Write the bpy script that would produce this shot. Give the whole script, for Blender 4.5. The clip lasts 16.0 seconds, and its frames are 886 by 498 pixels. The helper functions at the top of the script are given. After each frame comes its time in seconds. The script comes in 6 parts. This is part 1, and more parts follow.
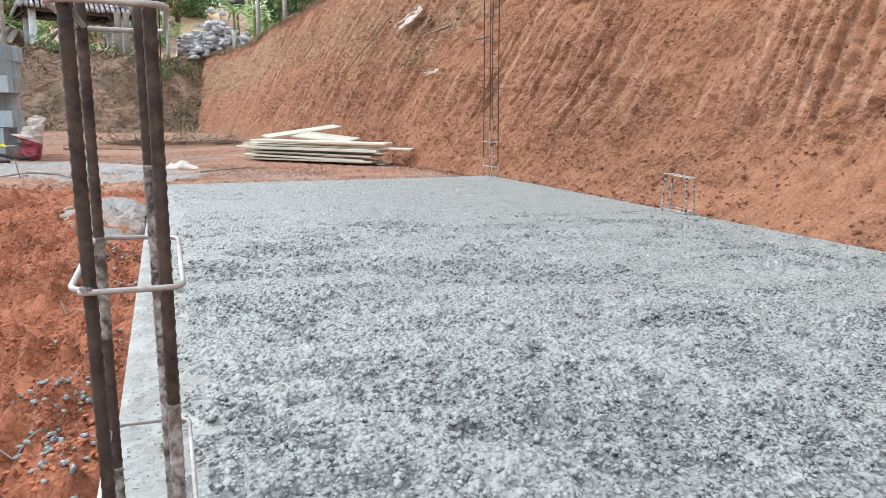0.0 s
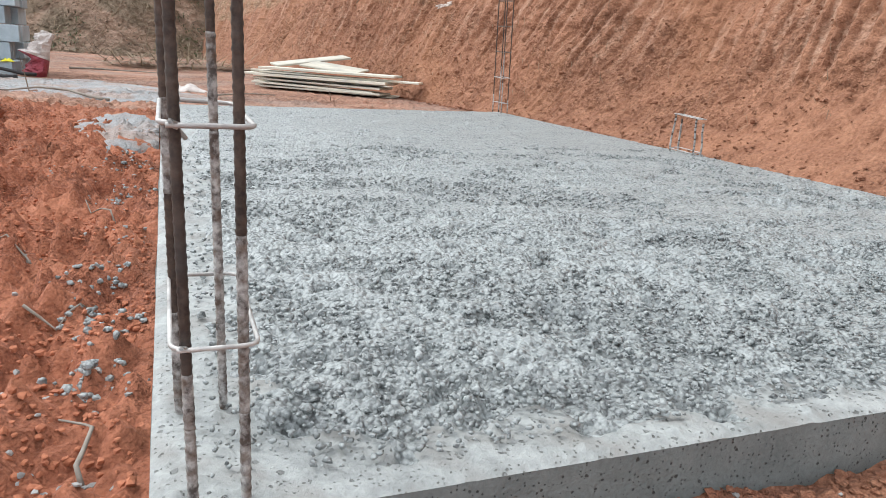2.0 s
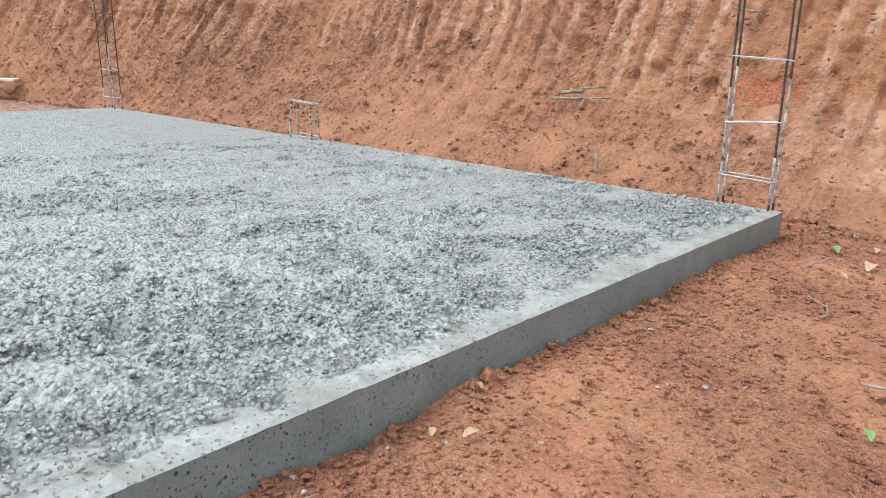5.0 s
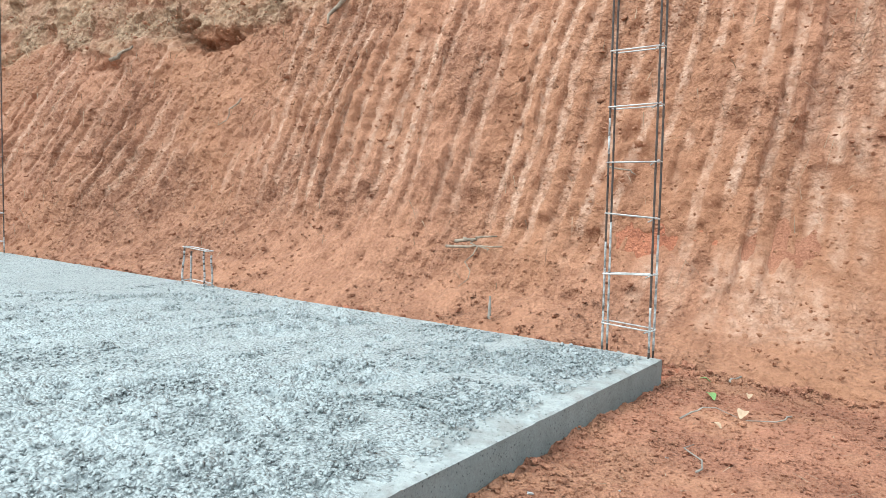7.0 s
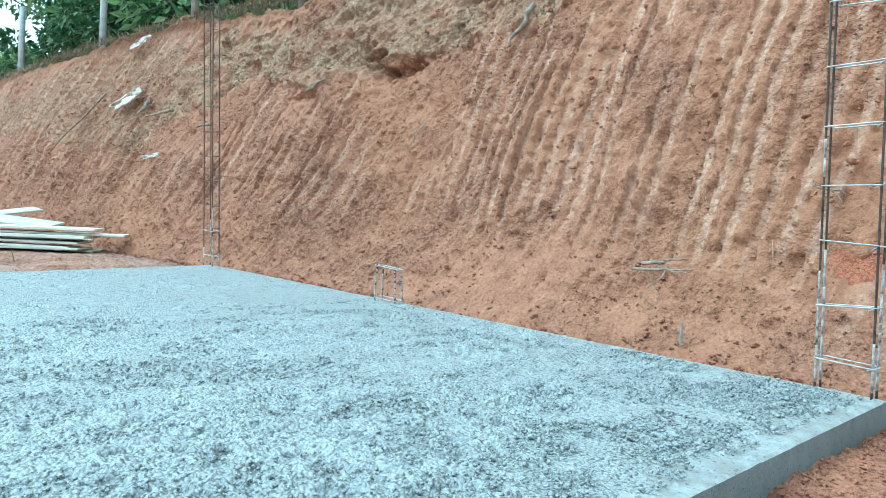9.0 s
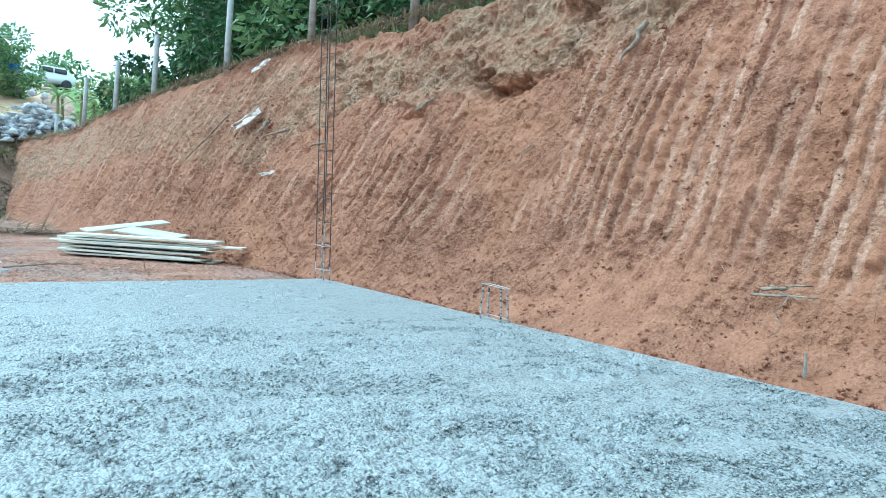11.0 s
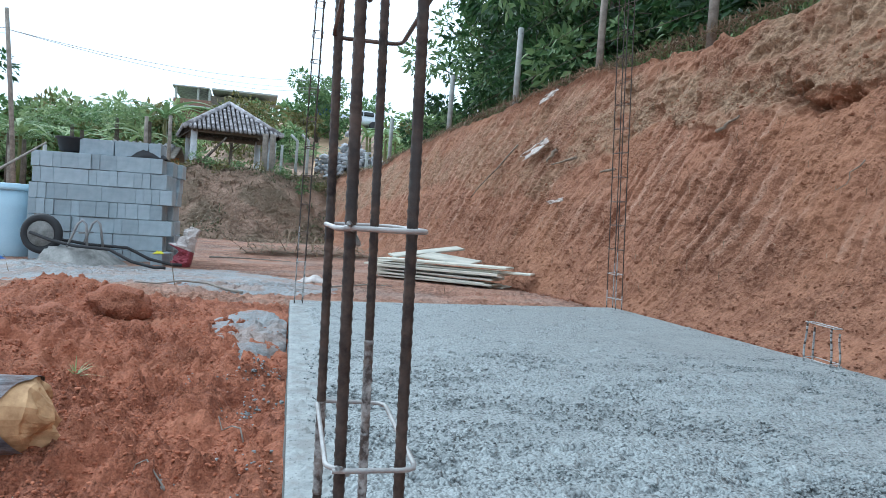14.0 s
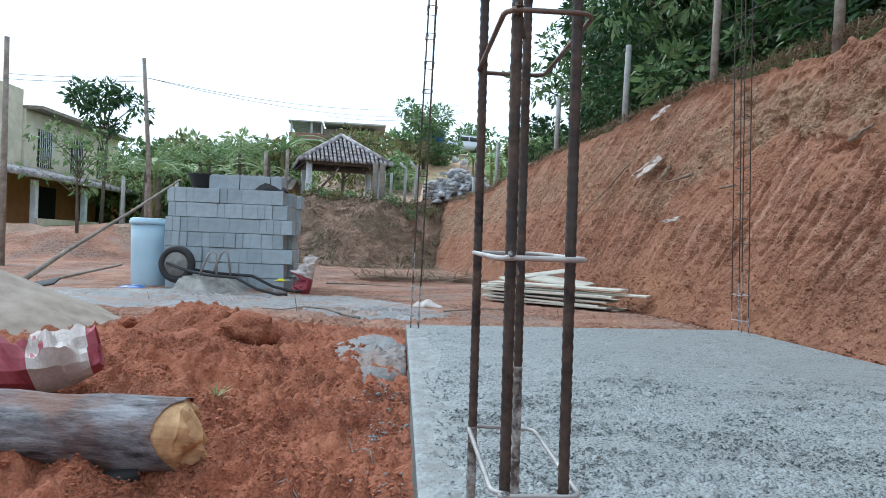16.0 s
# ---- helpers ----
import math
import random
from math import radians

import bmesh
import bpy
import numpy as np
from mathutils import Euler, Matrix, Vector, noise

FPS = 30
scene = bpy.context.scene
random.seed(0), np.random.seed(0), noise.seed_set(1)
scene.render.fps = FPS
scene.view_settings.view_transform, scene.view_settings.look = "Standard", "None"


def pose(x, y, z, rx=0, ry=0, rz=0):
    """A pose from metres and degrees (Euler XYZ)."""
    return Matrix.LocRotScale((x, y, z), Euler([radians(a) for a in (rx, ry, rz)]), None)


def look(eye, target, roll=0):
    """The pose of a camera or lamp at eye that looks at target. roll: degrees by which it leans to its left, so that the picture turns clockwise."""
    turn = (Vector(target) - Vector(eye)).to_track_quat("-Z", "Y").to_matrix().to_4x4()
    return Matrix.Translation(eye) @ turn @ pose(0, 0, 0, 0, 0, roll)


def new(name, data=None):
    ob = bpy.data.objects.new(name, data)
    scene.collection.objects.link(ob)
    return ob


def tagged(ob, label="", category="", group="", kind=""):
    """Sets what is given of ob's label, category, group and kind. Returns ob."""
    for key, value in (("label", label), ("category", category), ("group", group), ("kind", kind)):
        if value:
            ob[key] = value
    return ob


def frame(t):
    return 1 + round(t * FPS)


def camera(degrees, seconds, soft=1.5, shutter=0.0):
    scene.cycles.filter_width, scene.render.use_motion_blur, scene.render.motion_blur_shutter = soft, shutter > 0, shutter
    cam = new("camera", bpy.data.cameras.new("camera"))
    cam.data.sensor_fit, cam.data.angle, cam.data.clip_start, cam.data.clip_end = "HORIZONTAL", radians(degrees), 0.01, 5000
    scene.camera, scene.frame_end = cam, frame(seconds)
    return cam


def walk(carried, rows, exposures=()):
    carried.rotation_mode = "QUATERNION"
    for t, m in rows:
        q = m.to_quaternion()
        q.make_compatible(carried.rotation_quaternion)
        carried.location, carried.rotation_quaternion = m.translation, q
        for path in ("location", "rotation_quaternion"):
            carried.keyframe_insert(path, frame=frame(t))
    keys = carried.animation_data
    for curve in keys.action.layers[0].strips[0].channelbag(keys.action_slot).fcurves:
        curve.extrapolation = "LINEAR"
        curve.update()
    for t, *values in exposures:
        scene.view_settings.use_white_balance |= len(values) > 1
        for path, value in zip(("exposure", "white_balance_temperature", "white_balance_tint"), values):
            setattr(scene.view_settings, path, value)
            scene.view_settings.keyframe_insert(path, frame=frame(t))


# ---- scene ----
cam = camera(64.4, 16.0, soft=0.9)
PATH = [
    (0, (0.092, -0.536, 0.499), (0.816, 1.291, 0.126), 1.1),
    (0.5, (0.088, -0.539, 0.48), (0.793, 1.278, 0.032), 1.3),
    (1, (0.074, -0.551, 0.462), (0.779, 1.247, -0.058), 2.2),
    (1.5, (0.048, -0.576, 0.45), (0.743, 1.222, -0.084), 2.9),
    (2, (0.031, -0.601, 0.437), (0.748, 1.19, -0.093), 3.8),
    (2.5, (0.034, -0.61, 0.425), (0.814, 1.133, -0.169), 4.4),
    (3, (0.062, -0.618, 0.423), (0.966, 1.039, -0.238), 5.1),
    (3.5, (0.091, -0.637, 0.427), (1.137, 0.943, -0.213), 4.4),
    (4, (0.136, -0.639, 0.43), (1.352, 0.831, -0.169), 3.9),
    (4.5, (0.169, -0.665, 0.449), (1.53, 0.694, -0.1), 3.2),
    (5, (0.198, -0.688, 0.457), (1.656, 0.58, -0.061), 2.3),
    (5.2, (0.209, -0.694, 0.46), (1.706, 0.544, -0.017), 1.6),
    (7.3, (0.252, -0.741, 0.52), (1.9, 0.388, 0.419), 2.7),
    (7.5, (0.246, -0.725, 0.523), (1.837, 0.482, 0.414), 2.6),
    (8, (0.183, -0.677, 0.54), (1.631, 0.7, 0.451), 2.0),
    (8.5, (0.155, -0.677, 0.552), (1.547, 0.757, 0.456), 2.5),
    (8.7, (0.15, -0.676, 0.554), (1.526, 0.771, 0.448), 2.6),
    (11, (0.100, -0.662, 0.570), (1.229, 0.987, 0.487), 3.4),
    (11.5, (0.086, -0.659, 0.573), (1.139, 1.039, 0.48), 3.7),
    (12, (0.066, -0.628, 0.572), (0.975, 1.151, 0.478), 3.6),
    (12.5, (0.043, -0.588, 0.571), (0.801, 1.26, 0.479), 3.8),
    (13, (0.022, -0.573, 0.572), (0.658, 1.321, 0.489), 4.1),
    (13.5, (0.006, -0.568, 0.572), (0.548, 1.355, 0.497), 4.0),
    (14, (-0.015, -0.568, 0.575), (0.408, 1.386, 0.519), 3.5),
    (14.5, (-0.03, -0.566, 0.575), (0.289, 1.408, 0.537), 3.2),
    (15, (-0.041, -0.529, 0.577), (0.18, 1.458, 0.546), 3.3),
    (15.5, (-0.062, -0.579, 0.577), (0.091, 1.415, 0.56), 2.9),
    (16, (-0.062, -0.577, 0.578), (0.058, 1.42, 0.573), 2.2),
]
EXPOSURES = [(0.0, 0.46, 6300, 8), (3.0, 0.36, 6300, 8), (5.2, 0.58, 6250, 5), (7.3, 0.85, 5600, -7), (7.8, 0.80, 4950, -17), (8.7, 0.75, 4800, -19), (11.0, 0.64, 4800, -14), (12.0, 0.38, 4950, -10), (12.3, 0.2, 4950, -9), (12.6, 0.03, 5000, -9), (14.0, 0.02, 5300, 0), (16.0, -0.1, 5500, 2)]
walk(cam, [(t, look(eye, target, roll)) for t, eye, target, roll in PATH], EXPOSURES)

# ---- world and light: bright overcast sky ----
world = bpy.data.worlds.new("overcast_sky")
scene.world = world
world.use_nodes = True
wn, wl = world.node_tree.nodes, world.node_tree.links
sky = wn.new("ShaderNodeTexSky")
sky.sky_type, sky.sun_disc = "NISHITA", False
sky.sun_elevation, sky.sun_rotation = radians(50), radians(315)
sky_dim = wn.new("ShaderNodeVectorMath")
sky_dim.operation = "SCALE"
sky_dim.inputs["Scale"].default_value = 0.10
wl.new(sky.outputs[0], sky_dim.inputs[0])
sky_mix = wn.new("ShaderNodeMix")
sky_mix.data_type = "RGBA"
sky_mix.inputs[0].default_value = 0.75
wl.new(sky_dim.outputs[0], sky_mix.inputs[6])
sky_mix.inputs[7].default_value = (1.03, 1.03, 1.05, 1)
wl.new(sky_mix.outputs[2], wn["Background"].inputs[0])
wn["Background"].inputs[1].default_value = 1.52
sun = new("sun", bpy.data.lights.new("sun", "SUN"))
sun.data.energy, sun.data.angle, sun.data.color = 2.0, radians(28), (1.0, 0.98, 0.95)
sun.matrix_world = look((-7, 7, 12), (0, 0, 0))


# ---- materials ----
def mat(name, low, high, scale=8.0, rough=0.85, bump=0.3, bump_scale=60.0, fine=0.35, metal=0.0, detail=6.0, dist=0.01, stain=None, stain_scale=1.3, stain_amount=0.6, per_object=0.0, tight=0.16, stretch=None):
    """A procedural surface: two tones mixed by noise at two scales, optional stains, fine relief."""
    m = bpy.data.materials.new(name)
    m.use_nodes = True
    n, l = m.node_tree.nodes, m.node_tree.links
    b = n["Principled BSDF"]
    co = n.new("ShaderNodeTexCoord")
    a = n.new("ShaderNodeTexNoise")
    a.inputs["Scale"].default_value, a.inputs["Detail"].default_value = scale, detail
    f = n.new("ShaderNodeTexNoise")
    f.inputs["Scale"].default_value, f.inputs["Detail"].default_value, f.inputs["Roughness"].default_value = bump_scale, 7.0, 0.65
    place = co.outputs["Object"]
    if stretch:
        mp = n.new("ShaderNodeMapping")
        mp.inputs["Scale"].default_value = stretch
        l.new(place, mp.inputs[0])
        place = mp.outputs[0]
    for t in (a, f):
        l.new(place, t.inputs["Vector"])
    mx = n.new("ShaderNodeMix")
    mx.inputs[0].default_value = fine
    l.new(a.outputs[0], mx.inputs[2])
    l.new(f.outputs[0], mx.inputs[3])
    r = n.new("ShaderNodeValToRGB")
    r.color_ramp.elements[0].position, r.color_ramp.elements[1].position = 0.5 - tight, 0.5 + tight
    r.color_ramp.elements[0].color, r.color_ramp.elements[1].color = (*low, 1), (*high, 1)
    l.new(mx.outputs[0], r.inputs[0])
    col = r.outputs[0]
    if stain:
        s = n.new("ShaderNodeTexNoise")
        s.inputs["Scale"].default_value, s.inputs["Detail"].default_value = stain_scale, 7.0
        l.new(co.outputs["Object"], s.inputs["Vector"])
        sr = n.new("ShaderNodeValToRGB")
        sr.color_ramp.elements[0].position, sr.color_ramp.elements[1].position = 0.48, 0.62
        sr.color_ramp.elements[1].color = (stain_amount,) * 3 + (1,)
        l.new(s.outputs[0], sr.inputs[0])
        sm = n.new("ShaderNodeMix")
        sm.data_type = "RGBA"
        l.new(sr.outputs[0], sm.inputs[0])
        l.new(col, sm.inputs[6])
        sm.inputs[7].default_value = (*stain, 1)
        col = sm.outputs[2]
    if per_object:
        oi = n.new("ShaderNodeObjectInfo")
        hs = n.new("ShaderNodeHueSaturation")
        mr = n.new("ShaderNodeMapRange")
        mr.inputs[3].default_value, mr.inputs[4].default_value = 1 - per_object, 1 + per_object
        l.new(oi.outputs["Random"], mr.inputs[0])
        l.new(mr.outputs[0], hs.inputs["Value"])
        l.new(col, hs.inputs["Color"])
        col = hs.outputs[0]
    l.new(col, b.inputs["Base Color"])
    b.inputs["Roughness"].default_value, b.inputs["Metallic"].default_value = rough, metal
    if bump:
        bp = n.new("ShaderNodeBump")
        bp.inputs["Strength"].default_value, bp.inputs["Distance"].default_value = bump, dist
        l.new(f.outputs[0], bp.inputs["Height"])
        l.new(bp.outputs[0], b.inputs["Normal"])
    return m


def leaf_mat(name, low, high, rough=0.5):
    """Leaves whose green varies from leaf to leaf, a little light passing through."""
    m = bpy.data.materials.new(name)
    m.use_nodes = True
    n, l = m.node_tree.nodes, m.node_tree.links
    b = n["Principled BSDF"]
    g = n.new("ShaderNodeNewGeometry")
    r = n.new("ShaderNodeValToRGB")
    r.color_ramp.elements[0].color, r.color_ramp.elements[1].color = (*low, 1), (*high, 1)
    l.new(g.outputs["Random Per Island"], r.inputs[0])
    l.new(r.outputs[0], b.inputs["Base Color"])
    b.inputs["Roughness"].default_value = rough
    t = n.new("ShaderNodeBsdfTranslucent")
    l.new(r.outputs[0], t.inputs[0])
    ms = n.new("ShaderNodeMixShader")
    ms.inputs[0].default_value = 0.25
    l.new(b.outputs[0], ms.inputs[1])
    l.new(t.outputs[0], ms.inputs[2])
    l.new(ms.outputs[0], n["Material Output"].inputs[0])
    return m


def plain(name, colour, rough=0.5, metal=0.0):
    return mat(name, tuple(c * 0.85 for c in colour), colour, scale=14, rough=rough, bump=0.08, bump_scale=120, metal=metal)


def crumbly(m, scale, gap_colour, amount, depth, lo=0.42, hi=0.8, patch=2.0, least=0.4):
    """Adds crumbs to a surface: rounded relief, with gap_colour painted between the crumbs, mostly as their shade,
    coarser here and finer there.
    """
    n, l = m.node_tree.nodes, m.node_tree.links
    b = n["Principled BSDF"]
    colour, normal = b.inputs["Base Color"].links[0].from_socket, b.inputs["Normal"].links[0].from_socket
    co = n.new("ShaderNodeTexCoord")
    warp = n.new("ShaderNodeTexNoise")
    warp.inputs["Scale"].default_value, warp.inputs["Detail"].default_value = scale * 0.5, 4.0
    l.new(co.outputs["Object"], warp.inputs["Vector"])
    add = n.new("ShaderNodeMix")
    add.data_type = "VECTOR"
    add.inputs[0].default_value = 0.5 / scale
    l.new(co.outputs["Object"], add.inputs[4])
    l.new(warp.outputs[1], add.inputs[5])
    zone = n.new("ShaderNodeTexNoise")
    zone.inputs["Scale"].default_value, zone.inputs["Detail"].default_value = patch, 5.0
    l.new(co.outputs["Object"], zone.inputs["Vector"])
    zr = n.new("ShaderNodeMapRange")
    zr.inputs[1].default_value, zr.inputs[2].default_value, zr.inputs[3].default_value = 0.40, 0.60, least
    l.new(zone.outputs[0], zr.inputs[0])
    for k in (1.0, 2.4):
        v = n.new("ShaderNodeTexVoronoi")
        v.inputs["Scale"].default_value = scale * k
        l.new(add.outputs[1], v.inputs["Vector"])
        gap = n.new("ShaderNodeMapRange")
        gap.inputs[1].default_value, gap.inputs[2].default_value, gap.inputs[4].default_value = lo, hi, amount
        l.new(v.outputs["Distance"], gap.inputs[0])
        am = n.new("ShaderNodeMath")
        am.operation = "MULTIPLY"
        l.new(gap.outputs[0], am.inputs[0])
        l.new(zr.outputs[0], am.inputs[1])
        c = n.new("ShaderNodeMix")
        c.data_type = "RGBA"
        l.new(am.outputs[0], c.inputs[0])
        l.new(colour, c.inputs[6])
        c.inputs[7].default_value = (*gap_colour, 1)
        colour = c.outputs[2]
        bp = n.new("ShaderNodeBump")
        bp.invert = True
        bp.inputs["Distance"].default_value = depth / k
        l.new(zr.outputs[0], bp.inputs["Strength"])
        l.new(v.outputs["Distance"], bp.inputs["Height"])
        l.new(normal, bp.inputs["Normal"])
        normal = bp.outputs[0]
    l.new(colour, b.inputs["Base Color"])
    l.new(normal, b.inputs["Normal"])
    return m


def pitted(m, scale, colour, share, amount=0.85):
    """Small dark holes of uneven size, scattered over a surface."""
    n, l = m.node_tree.nodes, m.node_tree.links
    b = n["Principled BSDF"]
    old, normal = b.inputs["Base Color"].links[0].from_socket, b.inputs["Normal"].links[0].from_socket
    co = n.new("ShaderNodeTexCoord")
    v = n.new("ShaderNodeTexVoronoi")
    v.inputs["Scale"].default_value = scale
    l.new(co.outputs["Object"], v.inputs["Vector"])
    sp = n.new("ShaderNodeSeparateXYZ")
    l.new(v.outputs["Color"], sp.inputs[0])
    size = n.new("ShaderNodeMapRange")
    size.inputs[1].default_value, size.inputs[3].default_value, size.inputs[4].default_value = 1 - share, 0.0, 0.36
    l.new(sp.outputs[0], size.inputs[0])
    wob = n.new("ShaderNodeTexNoise")
    wob.inputs["Scale"].default_value = scale * 3
    l.new(co.outputs["Object"], wob.inputs["Vector"])
    d = n.new("ShaderNodeMath")
    d.operation = "MULTIPLY_ADD"
    l.new(wob.outputs[0], d.inputs[0])
    d.inputs[1].default_value = 0.4
    l.new(v.outputs["Distance"], d.inputs[2])
    less = n.new("ShaderNodeMath")
    less.operation = "SUBTRACT"
    l.new(size.outputs[0], less.inputs[0])
    l.new(d.outputs[0], less.inputs[1])
    hole = n.new("ShaderNodeMapRange")
    hole.inputs[1].default_value, hole.inputs[2].default_value, hole.inputs[4].default_value = -0.22, -0.12, amount
    l.new(less.outputs[0], hole.inputs[0])
    c = n.new("ShaderNodeMix")
    c.data_type = "RGBA"
    l.new(hole.outputs[0], c.inputs[0])
    l.new(old, c.inputs[6])
    c.inputs[7].default_value = (*colour, 1)
    l.new(c.outputs[2], b.inputs["Base Color"])
    bp = n.new("ShaderNodeBump")
    bp.invert = True
    bp.inputs["Distance"].default_value = 0.004
    l.new(hole.outputs[0], bp.inputs["Height"])
    l.new(normal, bp.inputs["Normal"])
    l.new(bp.outputs[0], b.inputs["Normal"])
    return m


def concrete_material():
    """Stiff fresh concrete: crumbs with shade painted dark in the gaps between them, paler where it was floated."""
    m = mat("fresh_concrete", (0.215, 0.237, 0.235), (0.415, 0.443, 0.438), scale=16, rough=0.5, bump=0.8, bump_scale=150, fine=0.6, tight=0.2, dist=0.003)
    n, l = m.node_tree.nodes, m.node_tree.links
    b = n["Principled BSDF"]
    old, normal = b.inputs["Base Color"].links[0].from_socket, b.inputs["Normal"].links[0].from_socket
    co = n.new("ShaderNodeTexCoord")
    warp = n.new("ShaderNodeTexNoise")
    warp.inputs["Scale"].default_value, warp.inputs["Detail"].default_value = 40.0, 4.0
    l.new(co.outputs["Object"], warp.inputs["Vector"])
    add = n.new("ShaderNodeMix")
    add.data_type = "VECTOR"
    add.inputs[0].default_value = 0.008
    l.new(co.outputs["Object"], add.inputs[4])
    l.new(warp.outputs[1], add.inputs[5])
    v = n.new("ShaderNodeTexVoronoi")
    v.inputs["Scale"].default_value = 105.0
    l.new(add.outputs[1], v.inputs["Vector"])
    mp = n.new("ShaderNodeMapping")
    mp.inputs["Scale"].default_value = (2.2, 5.5, 1.0)
    l.new(co.outputs["Object"], mp.inputs[0])
    pt = n.new("ShaderNodeTexNoise")
    pt.inputs["Scale"].default_value, pt.inputs["Detail"].default_value = 1.0, 6.0
    l.new(mp.outputs[0], pt.inputs["Vector"])
    rough_zone = n.new("ShaderNodeMapRange")
    rough_zone.inputs[1].default_value, rough_zone.inputs[2].default_value, rough_zone.inputs[3].default_value = 0.40, 0.60, 0.7
    l.new(pt.outputs[0], rough_zone.inputs[0])
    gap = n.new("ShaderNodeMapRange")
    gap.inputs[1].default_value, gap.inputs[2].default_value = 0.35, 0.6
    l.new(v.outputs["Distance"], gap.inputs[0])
    amount = n.new("ShaderNodeMath")
    amount.operation = "MULTIPLY"
    broken = n.new("ShaderNodeTexNoise")
    broken.inputs["Scale"].default_value, broken.inputs["Detail"].default_value = 80.0, 4.0
    l.new(co.outputs["Object"], broken.inputs["Vector"])
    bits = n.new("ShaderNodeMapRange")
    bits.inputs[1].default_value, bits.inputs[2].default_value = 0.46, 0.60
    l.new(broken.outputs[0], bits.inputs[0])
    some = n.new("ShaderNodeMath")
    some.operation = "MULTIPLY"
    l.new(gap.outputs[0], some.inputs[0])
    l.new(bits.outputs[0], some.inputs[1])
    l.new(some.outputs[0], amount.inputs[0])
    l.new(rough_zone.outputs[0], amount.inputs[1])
    pale = n.new("ShaderNodeMapRange")
    pale.inputs[1].default_value, pale.inputs[2].default_value, pale.inputs[3].default_value, pale.inputs[4].default_value = 0.40, 0.55, 0.1, 0.0
    l.new(pt.outputs[0], pale.inputs[0])
    c0 = n.new("ShaderNodeMix")
    c0.data_type = "RGBA"
    l.new(pale.outputs[0], c0.inputs[0])
    l.new(old, c0.inputs[6])
    c0.inputs[7].default_value = (0.36, 0.38, 0.38, 1)
    # near-black tone in the gaps stands in for the shade between crumbs
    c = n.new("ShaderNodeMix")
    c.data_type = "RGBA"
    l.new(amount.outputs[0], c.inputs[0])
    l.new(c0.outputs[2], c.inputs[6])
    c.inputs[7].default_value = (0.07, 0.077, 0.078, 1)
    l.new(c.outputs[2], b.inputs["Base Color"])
    bp = n.new("ShaderNodeBump")
    bp.invert = True
    bp.inputs["Distance"].default_value = 0.008
    l.new(rough_zone.outputs[0], bp.inputs["Strength"])
    l.new(v.outputs["Distance"], bp.inputs["Height"])
    l.new(normal, bp.inputs["Normal"])
    l.new(bp.outputs[0], b.inputs["Normal"])
    return m


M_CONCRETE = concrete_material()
M_CEMENT = mat("dried_cement", (0.149, 0.155, 0.155), (0.368, 0.385, 0.391), scale=3, rough=0.5, bump=0.9, bump_scale=95, fine=0.55, tight=0.17, dist=0.013, stain=(0.30, 0.20, 0.15), stain_scale=2.2, stain_amount=0.7)
crumbly(M_CEMENT, 14, (0.20, 0.11, 0.075), 0.6, 0.03, 0.5, 0.8, 1.5, 0.2)
M_SCREED = mat("smooth_screed_edge", (0.20, 0.215, 0.21), (0.39, 0.41, 0.40), tight=0.14, scale=9, rough=0.6, bump=0.5, bump_scale=60, dist=0.012, fine=0.5, stain=(0.23, 0.225, 0.21), stain_scale=11, stain_amount=0.7)
pitted(M_SCREED, 85, (0.11, 0.115, 0.11), 0.4, 0.7)
pitted(M_SCREED, 160, (0.13, 0.13, 0.12), 0.5, 0.7)
# side toned darker than the slab top: its shade is in the colour
M_SLABSIDE = mat("shade_toned_concrete_side", (0.10, 0.118, 0.118), (0.20, 0.225, 0.22), scale=12, rough=0.6, bump=0.5, bump_scale=120, dist=0.006, fine=0.5, tight=0.2)
pitted(M_SLABSIDE, 130, (0.02, 0.023, 0.023), 0.4)
pitted(M_SLABSIDE, 190, (0.035, 0.04, 0.04), 0.55)
M_SOIL = mat("red_soil", (0.25, 0.08, 0.040), (0.50, 0.195, 0.105), tight=0.16, scale=5, rough=0.95, bump=1.0, bump_scale=95, fine=0.55, dist=0.007, stain=(0.37, 0.165, 0.092), stain_scale=1.6, stain_amount=0.35)
# dark red gaps: shade between soil crumbs, put into the colour
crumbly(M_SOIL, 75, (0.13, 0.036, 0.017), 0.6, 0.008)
M_PEBBLE = mat("grey_gravel", (0.16, 0.155, 0.15), (0.42, 0.41, 0.39), scale=20, rough=0.8, bump=0.2)
M_CLOD = mat("red_clod", (0.24, 0.076, 0.038), (0.49, 0.19, 0.10), scale=60, rough=0.95, bump=0.4, bump_scale=160, dist=0.003)
M_BAR = mat("rusty_rebar", (0.012, 0.010, 0.010), (0.105, 0.075, 0.058), scale=55, rough=0.65, bump=0.4, bump_scale=200, metal=0.3, dist=0.002, stain=(0.055, 0.052, 0.05), stain_scale=14, stain_amount=0.7)
M_BARDUSTY = mat("cement_splashed_rebar", (0.06, 0.05, 0.045), (0.42, 0.42, 0.405), tight=0.10, scale=70, rough=0.8, bump=0.4, bump_scale=200, dist=0.002, stain=(0.11, 0.07, 0.045), stain_scale=60, stain_amount=0.6)
M_SPLASH = mat("pale_cement_splash", (0.10, 0.095, 0.088), (0.46, 0.455, 0.44), tight=0.12, scale=40, rough=0.85, bump=0.4, bump_scale=200, dist=0.002)
M_WIRE = mat("stirrup_wire", (0.24, 0.23, 0.22), (0.60, 0.59, 0.57), scale=20, rough=0.55, bump=0.2, metal=0.2)
